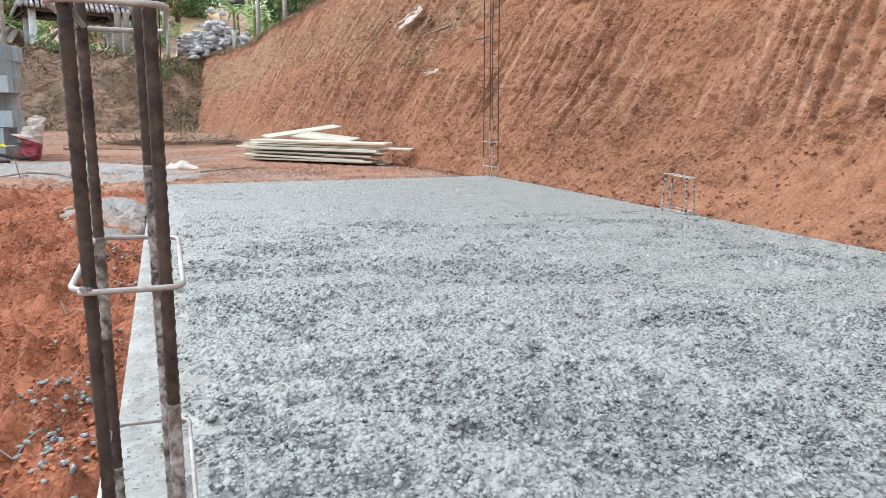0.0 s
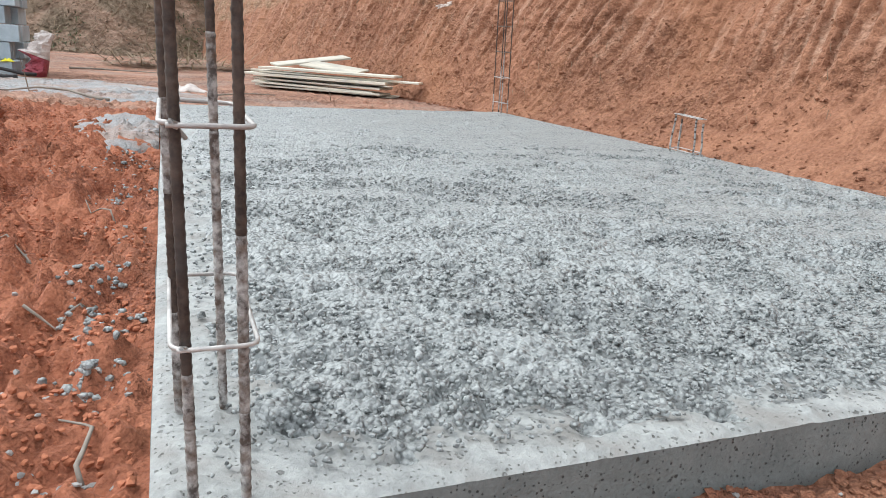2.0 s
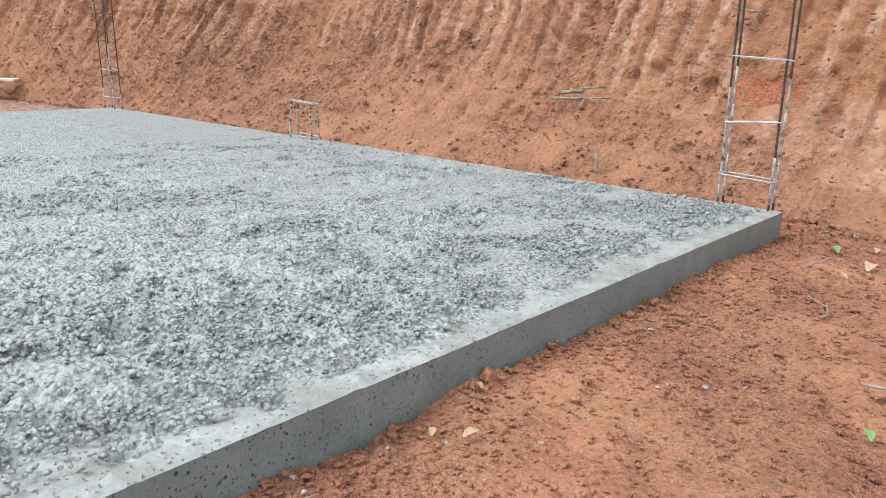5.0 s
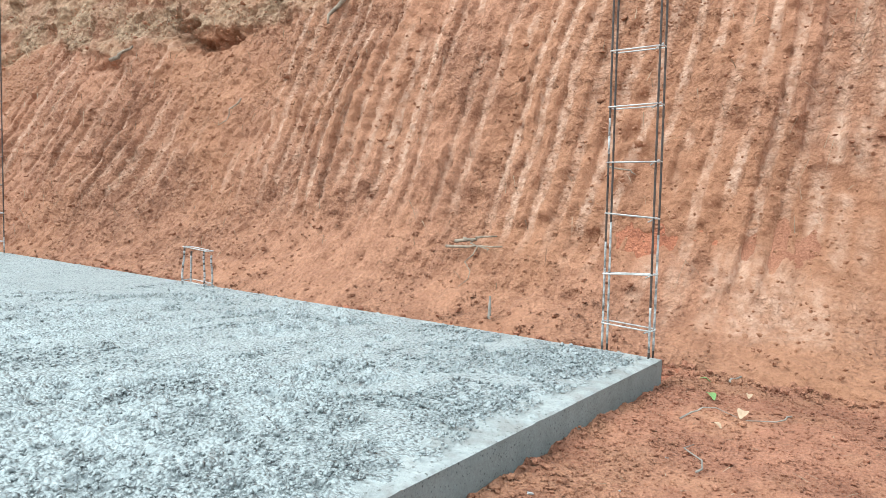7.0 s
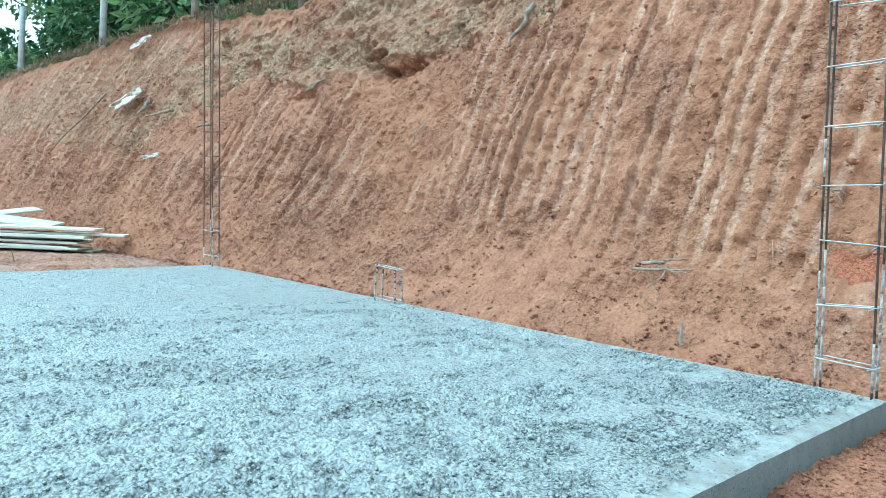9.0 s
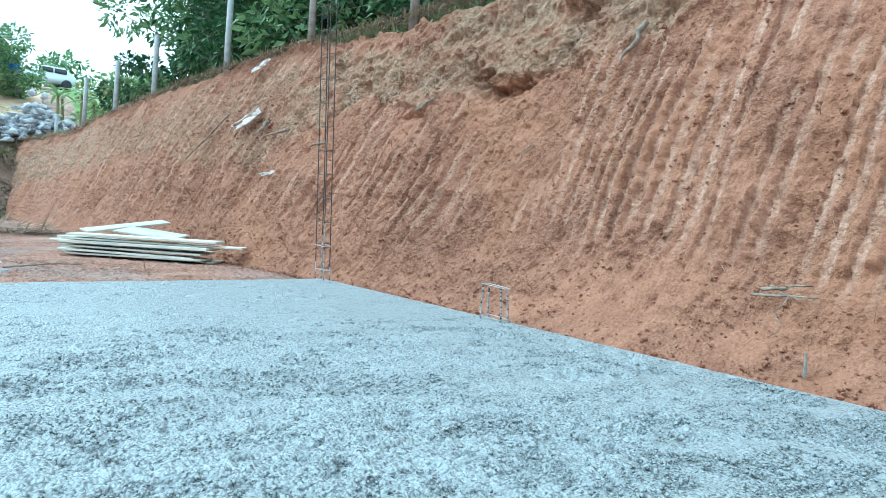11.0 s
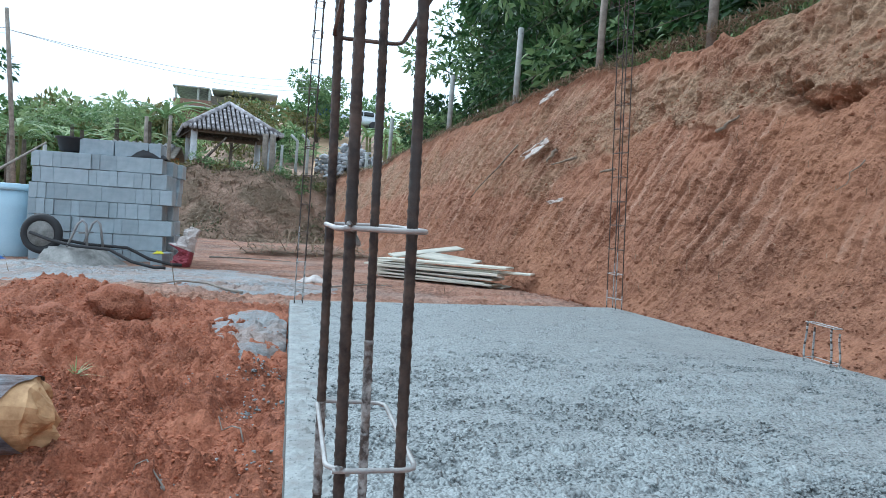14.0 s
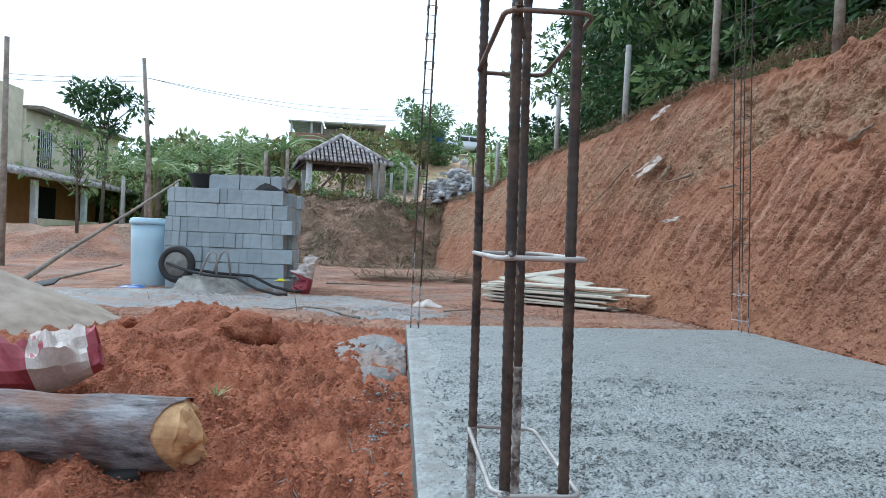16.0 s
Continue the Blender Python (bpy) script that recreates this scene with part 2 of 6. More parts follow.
M_WIREDARK = mat("dark_stirrup_wire", (0.07, 0.045, 0.035), (0.2, 0.15, 0.12), scale=20, rough=0.6, bump=0.2, metal=0.3)
M_BLOCK = mat("concrete_block", (0.30, 0.365, 0.405), (0.41, 0.48, 0.52), scale=12, rough=0.9, bump=0.3, bump_scale=120, per_object=0.14)
M_BOARD = mat("weathered_board", (0.42, 0.39, 0.32), (0.72, 0.69, 0.59), scale=7, rough=0.85, bump=0.3, bump_scale=50, stretch=(0.12, 1, 1), per_object=0.2, stain=(0.34, 0.36, 0.33), stain_scale=3, stain_amount=0.5)
M_BARK = mat("grey_bark", (0.035, 0.03, 0.035), (0.36, 0.36, 0.38), tight=0.13, stretch=(0.3, 1, 1), scale=16, rough=0.7, bump=0.9, bump_scale=60, dist=0.015, fine=0.45, stain=(0.22, 0.10, 0.06), stain_scale=5, stain_amount=0.7)
M_CUT = mat("cut_wood", (0.34, 0.19, 0.085), (0.70, 0.46, 0.24), scale=22, rough=0.8, bump=0.4, bump_scale=25, dist=0.01)
M_TRUNK = mat("tree_bark", (0.05, 0.04, 0.03), (0.16, 0.13, 0.1), scale=8, rough=0.9, bump=0.5, bump_scale=30)
M_LEAF = leaf_mat("dark_forest_leaves", (0.012, 0.04, 0.012), (0.07, 0.16, 0.05))
M_LEAFMID = leaf_mat("mid_green_leaves", (0.06, 0.13, 0.04), (0.26, 0.38, 0.16))
M_LEAFLIGHT = leaf_mat("light_green_leaves", (0.17, 0.26, 0.09), (0.46, 0.54, 0.28))
M_LEAFDARKWEED = leaf_mat("dull_weed_leaves", (0.03, 0.06, 0.022), (0.16, 0.19, 0.08))
M_LEAFDRY = leaf_mat("olive_dry_leaves", (0.10, 0.11, 0.03), (0.26, 0.23, 0.09))
M_STRAW = leaf_mat("dry_straw", (0.12, 0.08, 0.05), (0.36, 0.28, 0.19), 0.8)
M_POST = mat("concrete_post", (0.28, 0.29, 0.28), (0.5, 0.51, 0.49), scale=9, rough=0.9, bump=0.3)
M_WOODPOST = mat("old_wooden_post", (0.15, 0.13, 0.11), (0.36, 0.32, 0.27), scale=9, rough=0.9, bump=0.4, bump_scale=40)
M_RUBBLE = mat("grey_rubble", (0.25, 0.26, 0.27), (0.5, 0.51, 0.53), scale=6, rough=0.9, bump=0.5, bump_scale=30, per_object=0.2)
M_PLASTER = mat("cream_plaster", (0.55, 0.51, 0.38), (0.72, 0.68, 0.54), scale=3, rough=0.9, bump=0.1, stain=(0.42, 0.40, 0.33), stain_scale=1.2, stain_amount=0.4)
M_ORANGE = mat("orange_brown_plaster", (0.50, 0.22, 0.10), (0.66, 0.32, 0.15), scale=3, rough=0.9, bump=0.1)
M_TILE = mat("weathered_roof_tile", (0.13, 0.12, 0.125), (0.55, 0.53, 0.54), tight=0.12, scale=5, rough=0.9, bump=0.3, bump_scale=30)
M_WHITE = mat("whitewash", (0.55, 0.60, 0.64), (0.78, 0.82, 0.85), scale=6, rough=0.8, bump=0.1)
M_BARREL = mat("pale_blue_plastic", (0.40, 0.58, 0.70), (0.50, 0.68, 0.78), scale=3, rough=0.45, bump=0.03)
M_RUBBER = plain("black_rubber", (0.03, 0.03, 0.032), 0.7)
M_STEEL = mat("scratched_steel", (0.25, 0.25, 0.25), (0.5, 0.5, 0.49), scale=12, rough=0.5, metal=0.5, bump=0.1)
M_TRAY = mat("cement_crusted_tray", (0.14, 0.14, 0.13), (0.36, 0.35, 0.33), scale=10, rough=0.85, bump=0.3)
M_SACKRED = mat("red_sack_paper", (0.20, 0.03, 0.045), (0.40, 0.085, 0.11), scale=10, rough=0.6, bump=0.2)
M_SACKWHITE = mat("white_sack_paper", (0.36, 0.31, 0.28), (0.68, 0.63, 0.6), scale=10, rough=0.6, bump=0.2)
M_SAND = mat("grey_sand", (0.26, 0.22, 0.18), (0.42, 0.36, 0.30), scale=8, rough=0.95, bump=0.4, bump_scale=120)
M_BLUE = plain("blue_plastic", (0.02, 0.12, 0.45), 0.4)
# flat dark panels: unlit rooms behind doors and windows painted as colour
M_DARK = plain("painted_opening_shade", (0.03, 0.027, 0.025), 0.9)
M_CARPAINT = plain("white_car_paint", (0.7, 0.74, 0.8), 0.3)
M_GLASS = plain("dark_car_glass", (0.03, 0.035, 0.04), 0.1)
M_YELLOW = plain("yellow_cloth", (0.8, 0.75, 0.03), 0.6)


def bank_material():
    """Cut clay: mottled crumbly red, smooth paler strips where the digger's teeth slid, grey-brown topsoil above."""
    m = mat("cut_clay_bank", (0.185, 0.076, 0.040), (0.40, 0.198, 0.116), tight=0.15, scale=6.0, rough=0.95, bump=1.0, bump_scale=60, fine=0.6, dist=0.010, stain=(0.33, 0.155, 0.08), stain_scale=0.9, stain_amount=0.5)
    n, l = m.node_tree.nodes, m.node_tree.links
    b = n["Principled BSDF"]
    colour = b.inputs["Base Color"].links[0].from_socket
    co = n.new("ShaderNodeTexCoord")

    def noisy(scale, lo, hi, least, most, detail=6.0):
        t = n.new("ShaderNodeTexNoise")
        t.inputs["Scale"].default_value, t.inputs["Detail"].default_value = scale, detail
        l.new(co.outputs["Object"], t.inputs["Vector"])
        r = n.new("ShaderNodeMapRange")
        for i, v in enumerate((lo, hi, least, most)):
            r.inputs[i + 1].default_value = v
        l.new(t.outputs[0], r.inputs[0])
        return r.outputs[0]

    def over(layer, amount, under, low, high):
        a = n.new("ShaderNodeAttribute")
        a.attribute_name = layer
        k = n.new("ShaderNodeMath")
        k.operation = "MULTIPLY"
        l.new(a.outputs["Fac"], k.inputs[0])
        l.new(amount, k.inputs[1])
        tone = n.new("ShaderNodeMix")
        tone.data_type = "RGBA"
        l.new(noisy(26.0, 0.38, 0.62, 0.0, 1.0), tone.inputs[0])
        tone.inputs[6].default_value, tone.inputs[7].default_value = (*low, 1), (*high, 1)
        x = n.new("ShaderNodeMix")
        x.data_type = "RGBA"
        l.new(k.outputs[0], x.inputs[0])
        l.new(under, x.inputs[6])
        l.new(tone.outputs[2], x.inputs[7])
        return x.outputs[2]

    colour = over("topsoil", noisy(3.0, 0.36, 0.58, 0.2, 0.9), colour, (0.17, 0.11, 0.064), (0.36, 0.245, 0.15))
    colour = over("cut_face", noisy(9.0, 0.34, 0.5, 0.4, 1.0), colour, (0.37, 0.205, 0.13), (0.53, 0.345, 0.245))
    l.new(colour, b.inputs["Base Color"])
    return m


# ---- mesh helpers ----
def smooth(e0, e1, v):
    t = np.clip((v - e0) / (e1 - e0), 0, 1)
    return t * t * (3 - 2 * t)


HASH = np.random.RandomState(7).rand(65536)


def vnoise(x, y, seed=0):
    """Smooth value noise, -1 to 1, for arrays."""
    xi, yi = np.floor(x).astype(np.int64), np.floor(y).astype(np.int64)
    fx, fy = x - xi, y - yi
    fx, fy = fx * fx * (3 - 2 * fx), fy * fy * (3 - 2 * fy)

    def h(a, b):
        return HASH[((a * 73856093) ^ (b * 19349663) ^ (seed * 83492791)) & 65535]
    top = h(xi, yi) * (1 - fx) + h(xi + 1, yi) * fx
    low = h(xi, yi + 1) * (1 - fx) + h(xi + 1, yi + 1) * fx
    return 2 * (top * (1 - fy) + low * fy) - 1


def fbm(x, y, octaves=4, seed=0, gain=0.5):
    v, a = 0, 1.0
    for k in range(octaves):
        v = v + a * vnoise(x * 2 ** k + 17.3 * k, y * 2 ** k - 9.1 * k, seed + k)
        a *= gain
    return v


def link(name, verts, faces, material, parent=None, label="", flat=False):
    me = bpy.data.meshes.new(name)
    me.from_pydata(verts, [], faces)
    for mm in (material if isinstance(material, (list, tuple)) else [material]):
        me.materials.append(mm)
    if not flat:
        me.polygons.foreach_set("use_smooth", [True] * len(me.polygons))
    me.update()
    ob = new(name, me)
    if parent:
        ob.parent = parent
    if label:
        ob["label"] = label
    return ob


def part(name, bm, material, parent=None, label="", flat=False):
    """Link a bmesh as one mesh object under a thing or a part."""
    me = bpy.data.meshes.new(name)
    bmesh.ops.recalc_face_normals(bm, faces=bm.faces)
    bm.to_mesh(me)
    bm.free()
    me.materials.append(material)
    if not flat:
        me.polygons.foreach_set("use_smooth", [True] * len(me.polygons))
    ob = new(name, me)
    if parent:
        ob.parent = parent
    if label:
        ob["label"] = label
    return ob


def empty(name, m, label="", category="", group="", kind=""):
    ob = new(name)
    ob.empty_display_size = 0.05
    ob.matrix_basis = m
    return tagged(ob, label, category, group, kind)


def grid_faces(nu, nv):
    i = np.arange((nu - 1) * (nv - 1))
    r, c = i // (nv - 1), i % (nv - 1)
    a = r * nv + c
    return np.stack([a, a + nv, a + nv + 1, a + 1], 1)


def tube(bm, pts, r, n=8, caps=True):
    """A round tube along points; r a number or one radius a point."""
    pts = [Vector(p) for p in pts]
    rs = r if isinstance(r, (list, tuple)) else [r] * len(pts)
    rings, ref = [], None
    for k, p in enumerate(pts):
        d = (pts[min(k + 1, len(pts) - 1)] - pts[max(k - 1, 0)]).normalized()
        if ref is None:
            ref = Vector((1, 0, 0)) if abs(d.x) < 0.8 else Vector((0, 1, 0))
        u = d.cross(ref).normalized()
        ref = u.cross(d)
        rings.append([bm.verts.new(p + (u * math.cos(2 * math.pi * j / n) + ref * math.sin(2 * math.pi * j / n)) * rs[k]) for j in range(n)])
    for a, b in zip(rings, rings[1:]):
        for j in range(n):
            bm.faces.new((a[j], a[(j + 1) % n], b[(j + 1) % n], b[j]))
    if caps:
        bm.faces.new(rings[0][::-1])
        bm.faces.new(rings[-1])
    return bm


def box(bm, lo, hi, bevel=0.0, m=None):
    """A bevelled box between two corners."""
    c = [(a + b) / 2 for a, b in zip(lo, hi)]
    s = [b - a for a, b in zip(lo, hi)]
    g = bmesh.ops.create_cube(bm, size=1.0, matrix=Matrix.Translation(c) @ Matrix.Diagonal((*s, 1)))
    vs = g["verts"]
    if bevel:
        es = {e for v in vs for e in v.link_edges}
        r = bmesh.ops.bevel(bm, geom=list(es), offset=bevel, segments=1, affect="EDGES")
        vs = list({v for f in r["faces"] for v in f.verts} | {v for v in vs if v.is_valid})
    if m is not None:
        bmesh.ops.transform(bm, matrix=m, verts=vs)
    return vs


def lathe(bm, profile, n=24, m=None):
    """A surface of revolution about z from (radius, height) pairs."""
    rings = []
    for r, z in profile:
        rings.append([bm.verts.new((r * math.cos(2 * math.pi * j / n), r * math.sin(2 * math.pi * j / n), z)) for j in range(n)])
    for a, b in zip(rings, rings[1:]):
        for j in range(n):
            bm.faces.new((a[j], a[(j + 1) % n], b[(j + 1) % n], b[j]))
    bm.faces.new(rings[0][::-1])
    bm.faces.new(rings[-1])
    if m is not None:
        bmesh.ops.transform(bm, matrix=m, verts=[v for r in rings for v in r])


# ---- the lie of the land ----
SLAB_W, SLAB_L = 2.80, 4.86
TOE_Y = [-6, 0, 2.5, 5, 6.5, 8, 12, 20, 24, 30]
TOE_X = [3.3, 3.05, 3.0, 2.95, 2.85, 2.6, 2.0, 1.2, 0.4, -0.5]
CREST_Y = [-6, 0, 3, 5, 9, 11, 13.5, 17, 20, 24, 30]
CREST_Z = [3.4, 3.2, 2.95, 2.8, 2.8, 2.72, 2.6, 2.4, 2.2, 2.15, 2.3]


def toe(y):
    return np.interp(y, TOE_Y, TOE_X)


def crest(y):
    return np.interp(y, CREST_Y, CREST_Z)


def bank_x(y, z):
    """The cut face: a gentle foot close to the camera's end, steep above."""
    near = np.interp(z, [-0.3, -0.07, 0.1, 0.4, 1.2, 2.0, 3.0], [-0.1, 0, 0.3, 0.52, 0.78, 1.12, 1.5])
    far = np.interp(z, [-0.3, -0.07, 0.1, 0.4, 1.2, 2.0, 3.0], [-0.1, 0, 0.12, 0.26, 0.6, 0.98, 1.45])
    return toe(y) + near + (far - near) * smooth(2.5, 5.5, y)


def ground_z(x, y):
    """Height of the open ground: the yard, the spoil beside the slab, the rear slope, the terrace and the hill behind."""
    z = -0.085 + 0.0 * x
    z = z + 0.035 * fbm(x * 0.8, y * 0.8, 3, 11) * smooth(0.0, 1.2, np.abs(x - 1.4) - 1.4 + 0.4)
    z = z + 0.03 * smooth(0.5, -0.6, x) * smooth(0.2, 1.5, y) * smooth(6, 4, y)
    # spoil heap beside the slab, and the rougher dug soil before it
    z = z + 0.22 * np.exp(-(((x + 1.40) / 0.40) ** 2 + ((y - 4.1) / 0.5) ** 2)) + 0.06 * np.exp(-(((x + 1.02) / 0.2) ** 2 + ((y - 3.9) / 0.25) ** 2))
    z = z + 0.10 * np.exp(-(((x + 1.3) / 0.75) ** 2 + ((y - 2.9) / 0.6) ** 2))
    z = z - 0.07 * np.exp(-(((x + 0.75) / 0.4) ** 2 + ((y - 1.2) / 0.35) ** 2))
    # rear slope and terrace
    top = 2.1 - 1.45 * smooth(-4.2, -7.0, x)
    foot = 20.5 + 0.5 * np.sin(x * 0.9) - 3.0 * smooth(-4.0, -8.0, x)
    s = smooth(0, 1, (y - foot) / 3.2)
    z = z + s * (top + 0.1) + s * 0.25 * fbm(x * 0.7, y * 0.7, 4, 21) * (1 - smooth(24.5, 26, y))
    hill = smooth(30, 62, y) * 6.6 + np.maximum(0, y - 62) * 0.06
    hill = hill * (0.55 + 0.45 * smooth(-30, 0, x))
    return z + hill


def soil_relief(x, y):
    """Crumbs and lumps of loose soil; loosest beside the slab, trodden elsewhere."""
    loose = smooth(0.06, -0.15, x) * smooth(6.0, 4.6, y) * smooth(-0.8, 0.4, y) * (1 - 0.6 * smooth(2.4, 3.6, y))
    far = smooth(11, 5, np.hypot(x - 0.5, y))
    front = smooth(0.0, -0.04, y) * smooth(-0.1, 0.1, x)
    a = (0.012 + 0.024 * loose) * (1 - 0.5 * front)
    lumps = fbm(x * 12, y * 12, 4, 31, 0.65) * a + np.maximum(0, fbm(x * 22, y * 22, 3, 41) - 0.2) * (0.026 + 0.022 * loose) * (1 - 0.6 * front)
    return lumps * far


def axis(stops):
    """Coordinates from (start, step) pairs to the last stop."""
    out = []
    for (a, step), (b, _) in zip(stops, stops[1:]):
        out += list(np.linspace(a, b, max(2, int(round((b - a) / step))), endpoint=False))
    return np.array(out + [stops[-1][0]])


# ground: one sheet to the horizon
gx = axis([(-600, 80), (-120, 12), (-40, 1.6), (-12, 0.4), (-5, 0.06), (-2.6, 0.014), (0.1, 0.02), (3.6, 0.4), (12, 4), (60, 60), (600, 1)])
gy = axis([(-600, 80), (-60, 6), (-6, 0.5), (-1.3, 0.018), (0.6, 0.016), (3.0, 0.024), (5.6, 0.06), (10, 0.15), (19, 0.14), (25, 0.5), (36, 3), (120, 60), (900, 1)])
GX, GY = np.meshgrid(gx, gy, indexing="ij")
GZ = ground_z(GX, GY) + soil_relief(GX, GY)
wedge = (GX - toe(GY) - 0.35) / 0.5
GZ = np.where((GX > toe(GY)) & (GY < 30), np.maximum(GZ, np.minimum(wedge, crest(GY) - 0.4)), GZ)
under = (GX > 0.03) & (GX < 2.66) & (GY > 0.03) & (GY < 4.55)
GZ = np.where(under, -0.14, GZ)
ground = link("ground", np.stack([GX.ravel(), GY.ravel(), GZ.ravel()], 1).tolist(), grid_faces(len(gx), len(gy)).tolist(), M_SOIL)
# the crumb gaps of the trodden soil are coloured darker as shade
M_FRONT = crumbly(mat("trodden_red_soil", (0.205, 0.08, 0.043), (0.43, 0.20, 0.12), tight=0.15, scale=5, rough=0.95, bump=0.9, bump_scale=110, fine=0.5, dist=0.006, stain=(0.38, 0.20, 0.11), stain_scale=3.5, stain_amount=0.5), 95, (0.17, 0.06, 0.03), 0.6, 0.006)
M_YARD = mat("trodden_yard_earth", (0.275, 0.125, 0.075), (0.575, 0.331, 0.231), tight=0.15, scale=3, rough=0.95, bump=1.0, bump_scale=40, fine=0.5, dist=0.03, stain=(0.34, 0.27, 0.23), stain_scale=0.9, stain_amount=0.6)
M_SLOPE = mat("overgrown_slope_earth", (0.23, 0.155, 0.105), (0.58, 0.40, 0.30), tight=0.14, scale=2, rough=0.95, bump=1.0, bump_scale=14, fine=0.5, dist=0.1, stain=(0.16, 0.14, 0.09), stain_scale=0.8, stain_amount=0.6)
ground.data.materials.append(M_YARD)
ground.data.materials.append(M_SLOPE)
ground.data.materials.append(M_FRONT)
# yard lumps get their crevice shade from the gap tone
crumbly(M_YARD, 16, (0.12, 0.055, 0.035), 0.6, 0.04, 0.45, 0.8, 0.8, 0.2)
gf = grid_faces(len(gx), len(gy))
fx, fy = GX.ravel()[gf].mean(1), GY.ravel()[gf].mean(1)
fy = fy + 0.5 * fbm(fx * 1.7, fy * 1.7, 3, 151)
before = (GY.ravel()[gf].mean(1) < 0.0) & (fx > -0.05)
zone = np.where(before, 3, np.where(fy > 19.9, 2, np.where(fy > 5.2 + 0.25 * np.minimum(0, fx), 1, 0)))
ground.data.polygons.foreach_set("material_index", zone.astype(np.int32))
tagged(ground, "bare red clay ground of a building plot, loose and crumbly", "ground", kind="structure")

# cut bank: scored by the digger's teeth, chunky topsoil hanging over it
by = axis([(-9, 0.4), (-2, 0.05), (-0.3, 0.011), (6.5, 0.018), (10, 0.035), (16, 0.1), (30, 1)])
bs = np.concatenate([np.linspace(-0.03, 1.0, 236), 1.0 + np.linspace(0.02, 1, 20) ** 1.6 * 6])
BY, BS = np.meshgrid(by, bs, indexing="ij")
CZ = crest(BY) + 0.10 * fbm(BY * 0.9, BY * 0 + 3, 4, 51) + 0.03 * fbm(BY * 5, BY * 0 + 3, 3, 53)
BZ = np.where(BS <= 1, -0.1 + BS * (CZ + 0.1), CZ + (BS - 1) * 0.45)
BX = np.where(BS <= 1, bank_x(BY, BZ), bank_x(BY, CZ) + (BS - 1) * 2.2)
face_mask = smooth(0.0, 0.05, BS) * smooth(1.03, 0.98, BS)
q = BY + 0.10 * BZ + 0.17 * BZ * smooth(3.0, 4.2, BY) + 0.05 * fbm(BY * 0.8, BZ * 0.7, 2, 61)


def per_tooth(i, seed):
    return HASH[((i.astype(np.int64) * 7349 + seed * 4441) * 31) & 65535]


SOIL_Y = [-9, 0.5, 1.5, 2.2, 2.6, 3.4, 4.4, 5.3, 6.2, 7.2, 8.2, 10, 12, 30]
SOIL_Z = [3.4, 2.9, 2.5, 2.15, 1.95, 1.72, 1.74, 1.70, 1.9, 1.6, 1.1, 1.15, 1.5, 0.2]
soil_edge = BZ - np.interp(BY, SOIL_Y, SOIL_Z) + 0.10 * fbm(BY * 2.2, BZ * 2.2, 4, 65)
red_lip = smooth(0.45, 0.2, CZ - BZ + 0.15 * fbm(BY * 1.6, BZ * 1.6, 3, 66)) * smooth(5.0, 5.8, BY)
topsoil = smooth(-0.05, 0.08, soil_edge) * (1 - 0.85 * red_lip) * (1 - 0.35 * smooth(7.0, 9.0, BY) + 0.35 * smooth(13, 18, BY))
# tooth marks: one shallow trough a tooth, broken off here and there, some slid clean and paler
tq = np.interp(q, [-10, 3.4, 40], [-80, 26.8, 223]) + 0.35 * fbm(q * 1.2, BZ * 0.8, 3, 63)
ti = np.floor(tq)
ts = tq - ti
te = ts + 0.05 * fbm(BY * 14, BZ * 7, 3, 75)
trough = smooth(0.24, 0.42, te) * smooth(0.90, 0.76, te)  # flat-bottomed, with crumbling ridges left between
run = vnoise(ti * 7.31, BZ * 0.8 + 11 * per_tooth(ti, 3), 71) + 0.5 * vnoise(ti * 3.7 + 0.5, BZ * 2.6, 72)
zone = smooth(-1.0, -0.5, fbm(BY * 0.55, BZ * 0.7, 2, 73) + 0.5 * smooth(3.4, 2.4, BY))
lowest = 0.34 + 0.2 * vnoise(q * 1.1, q * 0, 74) + 0.2 * smooth(2.4, 4.2, BY) * smooth(7, 5.5, BY)
scored = zone * smooth(-0.15, 0.25, BZ - lowest) * (1 - 0.8 * smooth(-0.02, 0.15, soil_edge) * smooth(8.5, 6.5, BY)) * smooth(1.0, 0.92, BS)
deep = scored * (0.25 + 0.95 * per_tooth(ti, 5)) * (0.2 + 0.8 * smooth(-0.7, 0.1, run)) * (0.55 + 0.45 * smooth(-0.6, 0.2, fbm(BY * 1.4, BZ * 1.2, 2, 79)))
clean = 0.32 + 0.3 * smooth(3.5, 2.5, BY)
cut_face = scored * smooth(-0.08, 0.12, run + clean + 0.4 * (per_tooth(ti, 7) - 0.5) + 0.25 * fbm(BY * 6, BZ * 4, 2, 78)) * smooth(0.38, 0.43, te) * smooth(0.80, 0.75, te)
cut_face = cut_face * (0.45 + 0.55 * per_tooth(ti, 9)) * (1 - 0.3 * smooth(3.0, 4.5, BY))
# a clean-cut low patch at the end of the bank
low_patch = smooth(0.45, 0.25, BY) * smooth(-0.7, -0.4, BY) * smooth(0.0, 0.06, BZ) * smooth(0.36, 0.26, BZ + 0.1 * fbm(BY * 4, BZ * 2, 2, 76)) * smooth(-0.5, 0.1, fbm(BY * 12, BZ * 1.5, 3, 77))
cut_face = np.maximum(cut_face, 0.55 * low_patch) * face_mask
lumpy = -0.03 * np.abs(fbm(BY * 3.0, BZ * 3.0, 3, 82))
